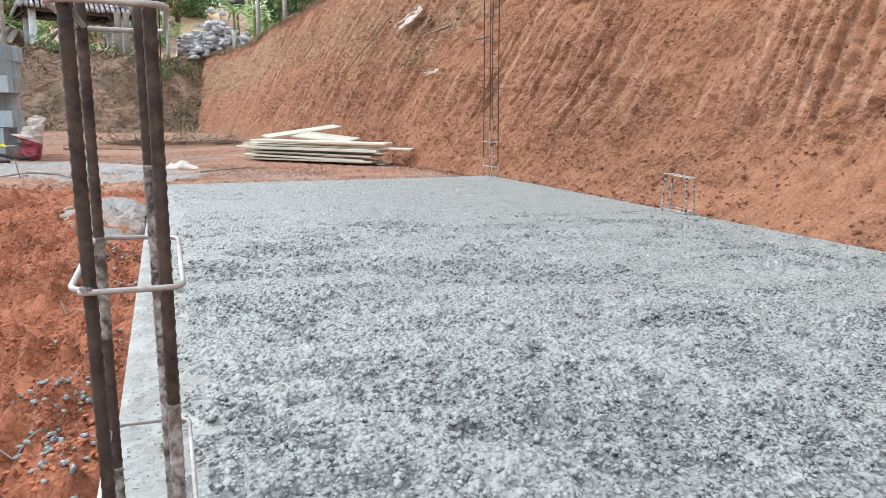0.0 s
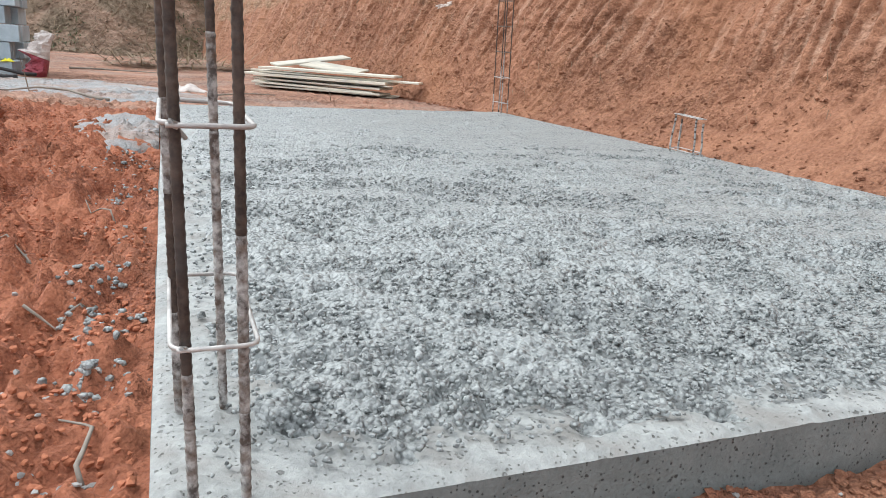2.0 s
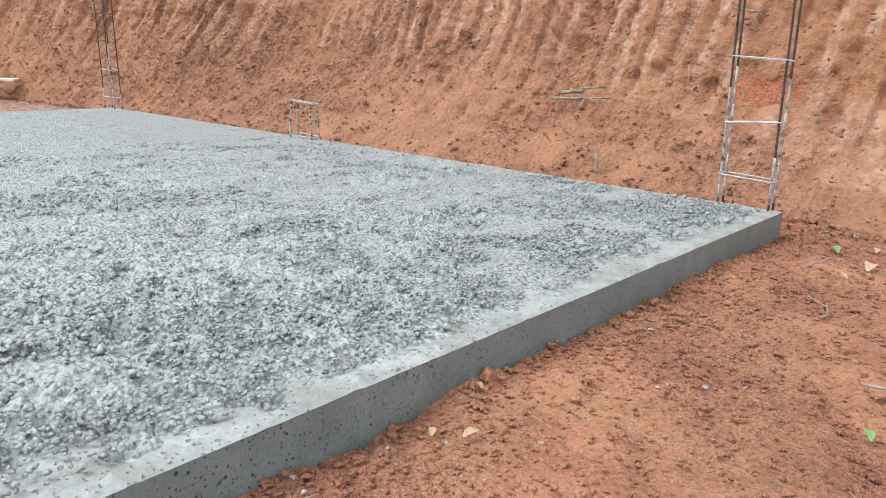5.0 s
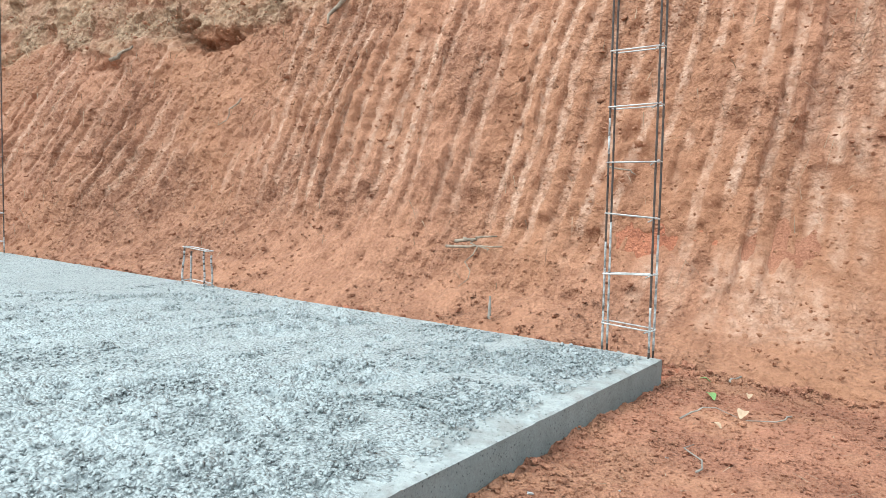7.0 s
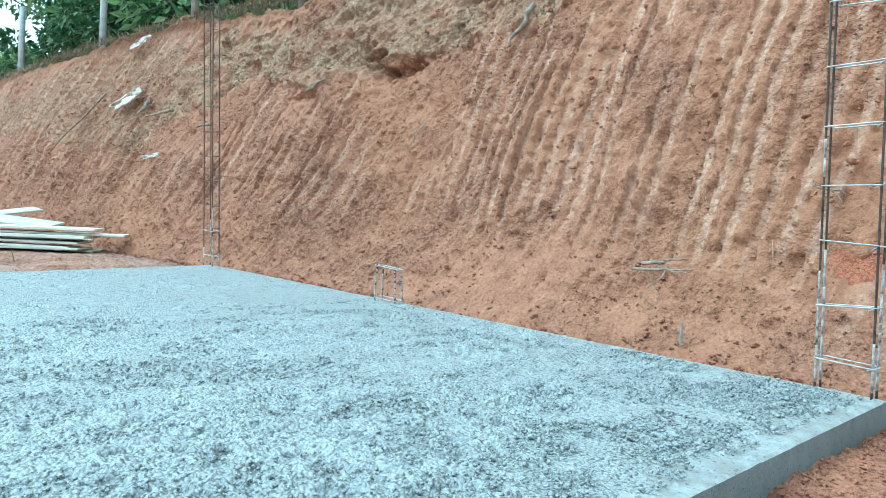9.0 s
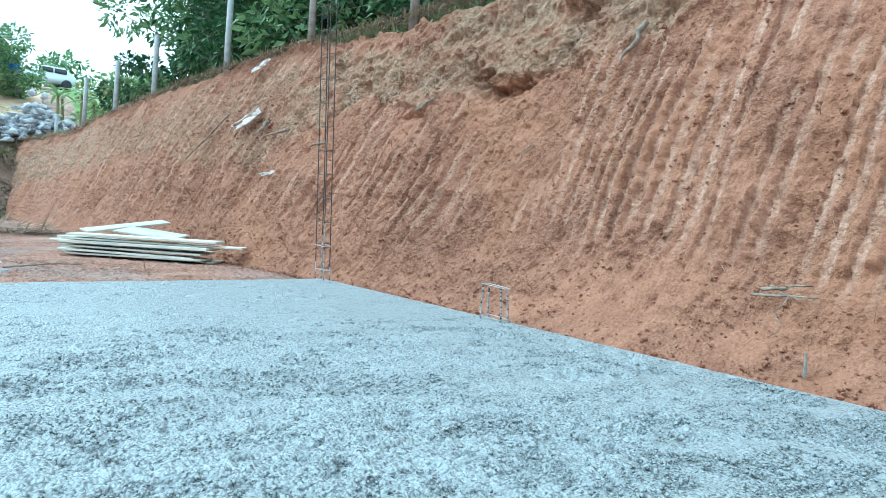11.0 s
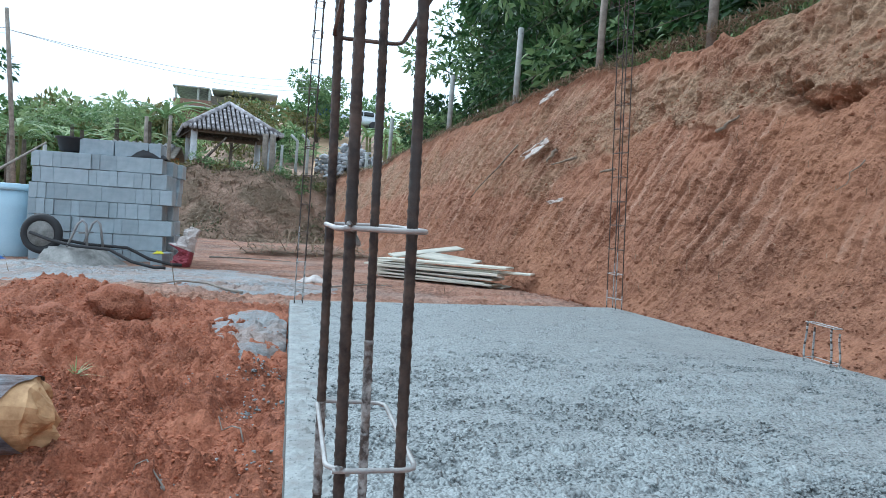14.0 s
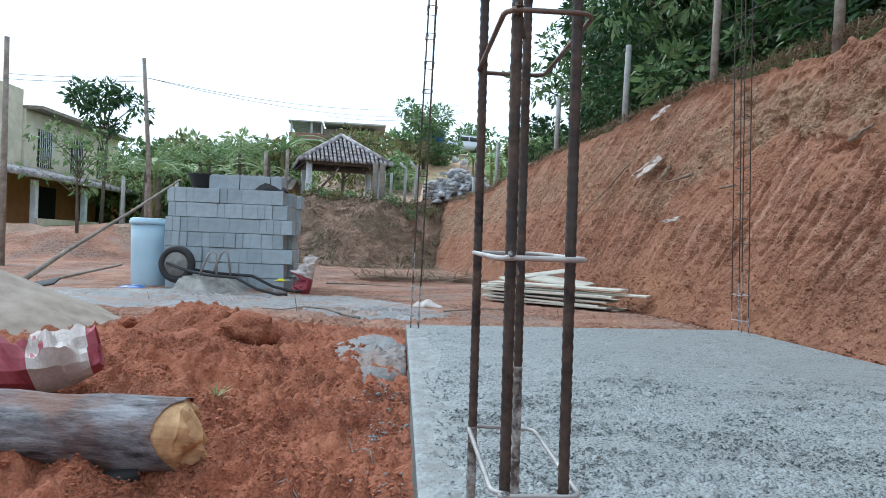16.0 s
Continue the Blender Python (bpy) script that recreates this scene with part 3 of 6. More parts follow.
crumbs = 0.020 * (0.42 - np.abs(fbm(q * 11, BZ * 5.5, 3, 91, 0.62))) + 0.014 * (0.4 - np.abs(vnoise(BY * 27, BZ * 27, 101))) + 0.010 * fbm(BY * 18, BZ * 18, 2, 102)
chunks = 0.09 * (0.3 - np.abs(fbm(BY * 2.9, BZ * 2.6, 4, 111, 0.6))) * smooth(-0.03, 0.06, soil_edge) * smooth(9, 7, BY)
overhang = 0.035 * smooth(-0.02, 0.05, soil_edge) * smooth(0.75, 0.1, soil_edge) * smooth(1.6, 2.6, BY) * smooth(6.4, 5.4, BY)
torn = 0.5 + 0.9 * fbm(BY * 5, BZ * 7, 4, 121, 0.6)
hollow = np.clip(torn, 0, 1.4) * (0.30 * np.exp(-(((BY - 4.30) / 0.42) ** 2 + ((BZ - 1.80 + 0.10 * np.sin(BY * 5)) / 0.10) ** 2)) + 0.13 * np.exp(-(((BY - 5.45) / 0.3) ** 2 + ((BZ - 1.56) / 0.05) ** 2)) + 0.16 * np.exp(-(((BY - 3.55) / 0.16) ** 2 + ((BZ - 2.25) / 0.22) ** 2)))
swell = 0.05 * fbm(BY * 0.9, BZ * 0.6, 3, 81) + 0.05 * (np.abs(np.sin(q * math.pi / 0.78 + 1)) - 0.5) * scored
outward = swell + (lumpy + crumbs) * (1 - 0.8 * cut_face) + chunks + overhang - hollow - 0.052 * deep * (trough - 0.4)
BX = BX - face_mask * outward
BZ = BZ + np.where(BS > 1, 0.1 * fbm(BX * 1.5, BY * 1.5, 3, 131), 0.012 * fbm(BY * 14, BX * 14, 3, 141))
# bank colour carries painted shade in the gaps between clods
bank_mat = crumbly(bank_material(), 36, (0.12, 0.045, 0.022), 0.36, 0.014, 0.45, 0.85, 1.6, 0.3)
bank = link("cut_bank", np.stack([BX.ravel(), BY.ravel(), BZ.ravel()], 1).tolist(), grid_faces(len(by), len(bs)).tolist(), bank_mat)
for layer, values in (("topsoil", topsoil * (BS <= 1.02)), ("cut_face", cut_face)):
    bank.data.attributes.new(layer, "FLOAT", "POINT").data.foreach_set("value", values.ravel().astype(np.float32))
tagged(bank, "steep freshly cut red clay bank scored by digger teeth", "earth bank", kind="structure")

# ---- the slab ----
sx = axis([(0, 0.0062), (SLAB_W, 1)])
sy = axis([(0, 0.005), (1.0, 0.008), (2.2, 0.014), (SLAB_L, 1)])
SX, SY = np.meshgrid(sx, sy, indexing="ij")
edge_l = 0.135 + 0.03 * fbm(SY * 2.2, SY * 0, 3, 201)
edge_f = 0.072 + 0.035 * fbm(SX * 3.0, SX * 0 + 5, 4, 211) + 0.07 * smooth(0.5, 0.0, SX)
ragged = 0.05 * fbm(SX * 18, SY * 18, 3, 215)
inner = smooth(-0.01, 0.035, SX - edge_l + ragged * 0.7) * smooth(-0.01, 0.035, SY - edge_f + ragged)
inner = inner * smooth(0.0, 0.04, SLAB_W - SX - 0.03 + ragged * 0.3) * smooth(0.0, 0.05, SLAB_L - SY - 0.02)
depth = 1 - 0.5 * smooth(0.6, 3.0, SY)
patches = smooth(-0.3, 0.35, fbm(SX * 1.3, SY * 3.4, 4, 221) + 0.35 * fbm(SX * 4.5, SY * 9, 3, 223) + 0.7 * np.exp(-(((SX - 0.45) / 0.35) ** 2 + ((SY - 0.25) / 0.2) ** 2)))
c1 = fbm(SX * 38, SY * 44, 2, 231, 0.5)
c2 = fbm(SX * 9, SY * 14, 3, 241)
c3 = fbm(SX * 72, SY * 80, 1, 235, 0.6)
crumb = 0.0095 * (np.abs(c1) - 0.35) + 0.004 * (np.abs(c3) - 0.35) + 0.009 * c2
pit = np.minimum(0, fbm(SX * 13, SY * 17, 3, 251) + 0.45) * 0.045
clump = 0.045 * np.exp(-(((SX - 0.36) / 0.22) ** 2 + ((SY - 0.2) / 0.11) ** 2)) * (0.25 - np.abs(fbm(SX * 17, SY * 19, 3, 261)))
SZ = inner * (0.72 * depth * (crumb * (0.3 + 0.95 * patches) + pit * (0.3 + 1.0 * patches) + clump) + 0.006 + 0.008 * fbm(SX * 0.9, SY * 1.2, 3, 271)) + (1 - inner) * (0.002 * fbm(SX * 8, SY * 8, 3, 281) + np.maximum(0, fbm(SX * 40, SY * 40, 2, 291) - 0.6) * 0.012)
nx, ny = len(sx), len(sy)
ed = np.minimum(np.minimum(SX, SLAB_W - SX), np.minimum(SY, SLAB_L - SY))
SZ = SZ * (0.25 + 0.75 * smooth(0.0, 0.035, ed)) - 0.004 * smooth(0.012, 0, ed)
SX, SY = SX * (2.765 - 0.013 * SY) / SLAB_W, SY * (4.60 + 0.34 * SX / SLAB_W) / SLAB_L  # poured a little out of square
slab = empty("concrete_slab", pose(0, 0, 0), "freshly poured rough grey concrete floor slab on red soil", "floor slab", kind="structure")
top_faces = grid_faces(nx, ny)
mid = inner.ravel()[top_faces].mean(1)
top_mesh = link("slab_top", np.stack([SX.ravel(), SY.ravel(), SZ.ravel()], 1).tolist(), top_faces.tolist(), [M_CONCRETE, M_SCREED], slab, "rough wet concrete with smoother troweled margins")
top_mesh.data.polygons.foreach_set("material_index", (mid < 0.5).astype(np.int32))


def slab_side(pts_top, inward, name):
    rows = 7
    vs, n = [], len(pts_top)
    for k in range(rows):
        for i, p in enumerate(pts_top):
            w = 0.004 * float(vnoise(np.array([p[0] * 9 + p[1] * 9.0]), np.array([k * 0.7]), 5)[0]) if k else 0
            vs.append((p[0] - inward[0] * (w + 0.003 * (k > 0)), p[1] - inward[1] * (w + 0.003 * (k > 0)), p[2] - 0.16 * k / (rows - 1)))
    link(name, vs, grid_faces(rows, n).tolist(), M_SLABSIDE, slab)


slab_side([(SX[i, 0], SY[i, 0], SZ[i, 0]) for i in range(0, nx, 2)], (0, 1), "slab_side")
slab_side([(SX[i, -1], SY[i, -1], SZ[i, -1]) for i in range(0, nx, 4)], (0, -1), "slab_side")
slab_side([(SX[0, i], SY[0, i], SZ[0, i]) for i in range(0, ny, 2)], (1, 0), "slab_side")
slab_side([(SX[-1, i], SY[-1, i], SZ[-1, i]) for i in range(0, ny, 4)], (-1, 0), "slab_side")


# ---- reinforcement columns ----
def rebar(parent, base, tip, ribbed, r=0.005, dusty=0.35, bend=0.0, seed=0):
    """A steel bar; its foot, splashed with cement, is a sub-part."""
    rnd = random.Random(seed)
    base, tip = Vector(base), Vector(tip)
    n = int((tip - base).length / 0.0035) if ribbed else 90
    pts, rs = [], []
    wob = Vector((rnd.uniform(-1, 1), rnd.uniform(-1, 1), 0)) * bend
    for k in range(n + 1):
        u = k / n
        pts.append(base.lerp(tip, u) + wob * math.sin(u * math.pi * 1.7))
        rs.append(r * (1.0 + (0.13 if ribbed and k % 3 == 0 else 0.0)))
    bar = part("bar", tube(bmesh.new(), pts, rs, 8 if ribbed else 6), M_BAR, parent)
    k = 1
    while k < n and pts[k].z - base.z < dusty:
        run = rnd.randint(14, 40) if ribbed else rnd.randint(2, 5)
        span = pts[k:k + run + 1]
        if rnd.random() < (1.0 if ribbed else 1.0) - (0.6 if ribbed else 0.8) * (pts[k].z - base.z) / dusty and len(span) > 1:
            grow = [1.02 + 0.03 * math.sin(math.pi * j / (len(span) - 1)) for j in range(len(span))]
            part("cement_splash", tube(bmesh.new(), span, [x * g for x, g in zip(rs[k:], grow)], 8 if ribbed else 6), M_BARDUSTY if ribbed else M_SPLASH, bar, "grey cement film on the foot of the bar")
        k += run
    return bar


def stirrup(parent, w, d, z, shift, tilt, r, material, hook=True, lift=0.0):
    """A bent wire link round the bars, open corner hooked inward. lift: rise of the far side."""
    c = 0.014
    pts = []
    for cx, cy, a0 in ((w, 0, -90), (w, d, 0), (0, d, 90), (0, 0, 180)):
        ox, oy = (c if cx == 0 else -c), (c if cy == 0 else -c)
        for k in range(4):
            a = radians(a0 + 30 * k)
            pts.append((cx + ox + c * math.cos(a), cy + oy + c * math.sin(a)))
    path = [(x, y, z + tilt * (x / w - 0.5) + lift * y / d) for x, y in pts]
    path.append((path[0][0] - w * 0.7, path[0][1] - 0.004, path[0][2] + 0.004))
    path.insert(0, (path[0][0] - w * 0.75, path[0][1], path[0][2]))
    if hook:
        e = path[-1]
        path.append((e[0] + 0.012, e[1] + 0.035, e[2] - 0.018))
    path = [(x + shift[0], y + shift[1], zz) for x, y, zz in path]
    return part("stirrup", tube(bmesh.new(), path, r, 6), material, parent)


def column(x, y, height, label, lean=(0, 0), ribbed=False, first=0.1, spacing=0.2, w=0.052, d=0.185, bar_r=0.005, wire=M_WIRE, levels=None, lifts=None, low=3, rear=(0.0, 0.0), slack=0.003, splash=0.3):
    col = empty("rebar_column", pose(x, y, 0), label, "rebar column", "steel column cages on the slab")
    k = 0
    for bx in (0, w):
        for byy in (0, d):
            k += 1
            hh = height + random.uniform(-0.06, 0.04)
            off = rear[0 if bx == 0 else 1] if byy else 0.0
            rebar(col, (bx + off, byy, -0.01), (bx + off + lean[0] * hh, byy + lean[1] * hh, hh), ribbed, bar_r, (0.10, 0.30, 0.34, 0.42)[k - 1] if ribbed else (splash * random.uniform(0.6, 1.2)), 0.004, seed=k + int(x * 90))
    zs = levels or [first + spacing * i for i in range(int((height - first) / spacing) + 1)]
    for i, z in enumerate(zs):
        if z > height - 0.02:
            break
        o = bar_r + slack
        lift = (lifts or {}).get(i, random.uniform(-0.012, 0.012))
        stirrup(col, w + 2 * o, d + 2 * o, z, (-o + lean[0] * z, -o + lean[1] * z), random.uniform(-0.006, 0.006), 0.0026 if slack < 0.005 else 0.0024, wire if i < low else M_WIREDARK, True, lift)
    return col


column(0.041, 0.03, 2.75, "tall rusty ribbed rebar column cage with wire stirrups at the slab corner", (-0.010, 0.0), True, w=0.0495, d=0.192, bar_r=0.0048, levels=[0.17, 0.369, 0.571, 0.782, 0.98, 1.18, 1.38, 1.58, 1.78, 1.98, 2.18, 2.38, 2.58], lifts={0: 0.0, 1: 0.002, 2: 0.003, 3: 0.0}, low=3, rear=(-0.010, -0.008), slack=0.009)
column(2.722, 0.035, 2.9, "tall slim rebar column cage standing at a slab corner", (-0.019, 0.024), False, w=0.05, d=0.175, bar_r=0.0042, low=20, splash=0.75)
column(2.60, 4.73, 2.9, "slim rusty rebar column cage before the clay bank", (-0.015, 0.024), False, first=0.09, w=0.055, d=0.165, bar_r=0.0042, low=2, splash=0.4)
column(0.03, 4.40, 2.9, "slim leaning rebar column cage at the rear slab corner", (0.018, 0.01), False, first=0.09, w=0.055, d=0.165, bar_r=0.0042, low=2, splash=0.4)
column(2.635, 2.425, 0.225, "short cut-off rebar cage with two stirrups at the slab edge", (0, 0), False, first=0.02, spacing=0.18, w=0.05, d=0.18, low=9, splash=0.5)


# ---- stack of concrete blocks ----
def block_mesh(name, l, d, h):
    bm = bmesh.new()
    box(bm, (0, 0, 0), (l, d, h), 0.004)
    me = bpy.data.meshes.new(name)
    bm.to_mesh(me)
    bm.free()
    me.materials.append(M_BLOCK)
    return me


STACK = pose(-3.10, 8.72, -0.11, 0, 0, 1)
blocks = {k: block_mesh("concrete_block", *k) for k in ((0.386, 0.14, 0.186), (0.14, 0.386, 0.186), (0.19, 0.386, 0.186), (0.092, 0.386, 0.186))}


def stack_block(kind, x, y, z, rot=0.0):
    ob = new("concrete_block", blocks[kind])
    ob.matrix_basis = STACK @ pose(x, y + random.uniform(-0.018, 0.018), z, 0, 0, rot + random.uniform(-1.2, 1.2))
    tagged(ob, "grey hollow concrete building block in a tall stack", "concrete block", "stack of concrete blocks")


for row in range(7):
    x, z = 0.0 + random.uniform(-0.02, 0.02), row * 0.192
    end = 1.60 if row < 6 else 1.48
    while x < end - 0.1:
        kind = random.choice([(0.386, 0.14, 0.186), (0.19, 0.386, 0.186), (0.19, 0.386, 0.186), (0.14, 0.386, 0.186), (0.14, 0.386, 0.186), (0.092, 0.386, 0.186), (0.092, 0.386, 0.186), (0.092, 0.386, 0.186)])
        if x + kind[0] > end + 0.06:
            kind = (0.092, 0.386, 0.186)
        stack_block(kind, x, 0, z)
        if kind[0] > 0.3:
            stack_block(kind, x, 0.20, z)
        x += kind[0] + 0.002
    for yy in (0.42, 0.82):
        for xx in (0.1, 0.5, 0.9):
            stack_block((0.386, 0.14, 0.186), xx, yy, z)
        stack_block((0.14, 0.386, 0.186), 1.44 + random.uniform(-0.05, 0.05), yy, z)
for xx, zz in ((0.5, 1.344), (0.90, 1.344)):
    stack_block((0.386, 0.14, 0.186), xx, 0.1, zz - 0.0)
stack_block((0.14, 0.386, 0.186), 1.30, 0.08, 1.344)
stack_block((0.386, 0.14, 0.186), 1.58, -0.36, 0, 80)


# ---- plastic barrel ----
def barrel():
    t = empty("plastic_barrel", pose(-3.42, 9.1, -0.11), "pale blue plastic barrel with a lid on bare ground", "barrel")
    bm = bmesh.new()
    lathe(bm, [(0.215, 0), (0.225, 0.02), (0.235, 0.3), (0.245, 0.6), (0.25, 0.86)], 32)
    part("barrel_body", bm, M_BARREL, t)
    bm = bmesh.new()
    lathe(bm, [(0.255, 0.84), (0.275, 0.845), (0.275, 0.885), (0.262, 0.895), (0.262, 0.915), (0.24, 0.925)], 32)
    part("lid", bm, M_BARREL, t)


barrel()


# ---- board pile ----
def board(name, l, w, th, m, label):
    bm = bmesh.new()
    box(bm, (0, 0, 0), (l, w, th), 0.003)
    ob = part(name, bm, M_BOARD, None, flat=True)
    ob.matrix_basis = m
    tagged(ob, label, "board", "pile of shuttering boards")
    return ob


for k in range(11):
    layer = k // 2
    board("shuttering_board", random.uniform(1.5, 2.0), random.uniform(0.2, 0.3), random.choice((0.02, 0.024, 0.032)), pose(1.02 + random.uniform(-0.1, 0.08), 8.25 + (k % 2) * 0.30 + random.uniform(-0.03, 0.03), -0.06 + layer * 0.042, random.uniform(-1, 1), random.uniform(-0.8, 0.8), -38 + random.uniform(-6, 6)), "weathered grey shuttering board lying in a low pile")
board("shuttering_board", 1.0, 0.25, 0.022, pose(1.3, 8.4, 0.17, 6, -8, 12), "pale shuttering board lying askew on the pile")
board("shuttering_board", 0.8, 0.35, 0.02, pose(1.55, 8.3, 0.20, 8, 4, -50), "pinkish plywood offcut on top of the pile")


# ---- loose small stuff made in bulk ----
ICO = bmesh.new()
bmesh.ops.create_icosphere(ICO, subdivisions=1, radius=1.0)
ICO_V = np.array([v.co[:] for v in ICO.verts])
ICO_F = np.array([[v.index for v in f.verts] for f in ICO.faces])
ICO.free()
RND = np.random.RandomState(3)


def lumps(name, centres, sizes, material, label, category, squash=0.7, parent=None, kind="stuff"):
    """Many irregular lumps as one mesh."""
    n = len(centres)
    jit = 1 + RND.uniform(-0.35, 0.35, (n, len(ICO_V), 1))
    sc = np.asarray(sizes)[:, None, None] * RND.uniform(0.7, 1.3, (n, 1, 3)) * np.array([1, 1, squash])
    ang = RND.uniform(0, 6.28, n)
    v = ICO_V[None] * jit * sc
    c, s = np.cos(ang)[:, None], np.sin(ang)[:, None]
    v = np.stack([v[..., 0] * c - v[..., 1] * s, v[..., 0] * s + v[..., 1] * c, v[..., 2]], 2) + np.asarray(centres)[:, None, :]
    f = (ICO_F[None] + (np.arange(n) * len(ICO_V))[:, None, None]).reshape(-1, 3)
    ob = link(name, v.reshape(-1, 3).tolist(), f.tolist(), material, parent, "", material is not M_CONCRETE)
    return tagged(ob, label, category, kind=kind)


def land(x, y):
    return ground_z(x, y) + soil_relief(x, y)


# crumbs of concrete on the slab
n = 26000
u, w = RND.uniform(0.06, 2.7, n), RND.uniform(0.03, 1, n) ** 1.4 * 2.6 + 0.03
keep = fbm(u * 5, w * 6, 3, 301) + smooth(0.9, 0.2, np.hypot((u - 0.45) * 0.8, (w - 0.35) * 1.3)) > -0.1
keep &= (u > 0.15) | (RND.rand(n) < 0.5)
keep &= (w > 0.11) | (RND.rand(n) < 0.55)
u, w = u[keep], w[keep]
size = RND.uniform(0.0018, 0.0052, len(u)) * (1 + 0.8 * (RND.rand(len(u)) < 0.1))
lumps("concrete_crumbs", np.stack([u, w, 0.006 + size * 0.4], 1), size, M_CONCRETE, "loose grey crumbs of stiff concrete on the slab", "concrete crumbs", 0.75)

# clods of red soil beside and before the slab
n = 34000
u, w = RND.uniform(-2.0, -0.02, n), RND.uniform(0, 1, n) ** 1.25 * 4.4 - 0.25
keep = fbm(u * 4, w * 4, 3, 311) > -0.25
u, w = u[keep], w[keep]
size = RND.uniform(0.002, 0.0068, len(u)) * (1 + 0.9 * (RND.rand(len(u)) < 0.012))
lumps("soil_clods", np.stack([u, w, land(u, w) + size * 0.3], 1), size, M_CLOD, "loose crumbly red clods of dug soil", "soil clods", 0.75)
n = 26000
u, w = RND.uniform(-0.3, 4.0, n), -RND.uniform(0.0, 1, n) ** 1.4 * 1.2 + 0.0
size = RND.uniform(0.0012, 0.0052, n) * (1 + 1.3 * (RND.rand(n) < 0.04)) * (1 + 0.3 * smooth(-0.15, 0, w))
lumps("soil_crumbs", np.stack([u, w - 0.012, land(u, w) + size * 0.3], 1), size, M_FRONT, "trodden red soil crumbs along the slab edge", "soil crumbs", 0.7)
n = 2600
u = RND.uniform(-0.05, 3.0, n)
w = RND.uniform(-1.2, 9, n)
xx = toe(w) + RND.uniform(-0.12, 0.22, n)
ok = (xx > SLAB_W + 0.03) | (w > SLAB_L + 0.05) | (w < -0.05)
size = RND.uniform(0.004, 0.018, n)
lumps("fallen_clods", np.stack([xx, w, land(xx, w) + 0.01], 1)[ok], size[ok], M_FRONT, "clods fallen from the bank along its foot", "soil clods", 0.8)

# crumbs clinging to the bank, most of them near its foot
n = 12000
w = RND.uniform(-0.8, 12, n)
hz = RND.uniform(0, 1, n) ** 1.3 * 2.3 - 0.05
size = RND.uniform(0.003, 0.011, n) * (1 + 1.2 * (RND.rand(n) < 0.04))
lumps("bank_crumbs", np.stack([bank_x(w, hz) - 0.015 - 0.03 * RND.rand(n), w, hz], 1), size, bank_mat, "crumbled clay clods lying on the cut bank", "soil clods", 0.8)

# pale gravel lying in the soil
spots = [(0.62, -0.12, 60, 0.12), (0.35, -0.16, 40, 0.1), (1.3, -0.2, 14, 0.25), (-0.14, 0.45, 60, 0.07), (-0.12, 1.3, 50, 0.08), (-0.25, 0.9, 30, 0.12), (-0.2, 2.2, 50, 0.12), (-0.1, 0.2, 30, 0.05)]
pts = np.concatenate([np.stack([RND.normal(a, s, k), RND.normal(b, s * 0.6, k)], 1) for a, b, k, s in spots])
pts = pts[~((pts[:, 0] > -0.01) & (pts[:, 1] > -0.015))]
size = RND.uniform(0.002, 0.006, len(pts))
lumps("gravel", np.stack([pts[:, 0], pts[:, 1], land(pts[:, 0], pts[:, 1]) + size * 0.25], 1), size, M_PEBBLE, "scattered pale grey gravel in red soil", "gravel", 0.75)


# spilt concrete on the soil
def spill(name, cx, cy, rx, ry, label, z_up=0.03, n=46, seed=0):
    t = np.linspace(0, 2 * math.pi, n, endpoint=False)
    edge = 1 + 0.28 * fbm(np.cos(t) * 1.7 + seed, np.sin(t) * 1.7, 3, 401 + seed)
    vs, fs = [], []
    rings = 14
    for k in range(rings + 1):
        r = k / rings
        x, y = cx + rx * r * edge * np.cos(t), cy + ry * r * edge * np.sin(t)
        x = np.minimum(x, -0.012) if cx < 0.3 and cy < SLAB_L else x
        z = ground_z(x, y) + z_up * (1 - r ** 3) + 0.03 * fbm(x * 16, y * 16, 4, 411) * (1 - 0.6 * r) - 0.03 * (k == rings)
        vs += np.stack([x, y, z], 1).tolist()
        if k:
            a, b = (k - 1) * n, k * n
            fs += [(a + j, a + (j + 1) % n, b + (j + 1) % n, b + j) for j in range(n)]
    return tagged(link(name, vs, fs, M_CEMENT), label, "spilt concrete")


spill("concrete_spill", -0.16, 3.5, 0.28, 0.75, "grey puddle of spilt concrete beside the slab edge", 0.045)
spill("concrete_spill", -2.2, 7.2, 2.3, 1.15, "wide thin layer of dried grey cement on the ground", 0.03, 70, 3)
spill("concrete_spill", -0.35, 6.4, 0.9, 0.8, "thin grey cement residue on the ground behind the slab", 0.03, 60, 6)
pts = np.concatenate([np.stack([RND.normal(a, r, 60), RND.normal(b, r * 1.3, 60)], 1) for a, b, r in ((-0.1, 0.5, 0.03), (-0.09, 0.75, 0.04), (-0.14, 1.0, 0.04), (-0.12, 1.9, 0.05), (-0.08, 2.3, 0.05))])
pts = pts[pts[:, 0] < -0.015]
size = RND.uniform(0.003, 0.009, len(pts))
lumps("spilt_concrete_crumbs", np.stack([pts[:, 0], pts[:, 1], land(pts[:, 0], pts[:, 1]) + size * 0.4], 1), size, M_CONCRETE, "crumbs of spilt grey concrete on red soil", "concrete crumbs", 0.7)



# ---- twigs, straw, roots ----
def twig(name, pts, r, material, label, category="twig"):
    ob = part(name, tube(bmesh.new(), pts, [r * (1 - 0.6 * k / (len(pts) - 1)) for k in range(len(pts))], 6), material)
    return tagged(ob, label, category)


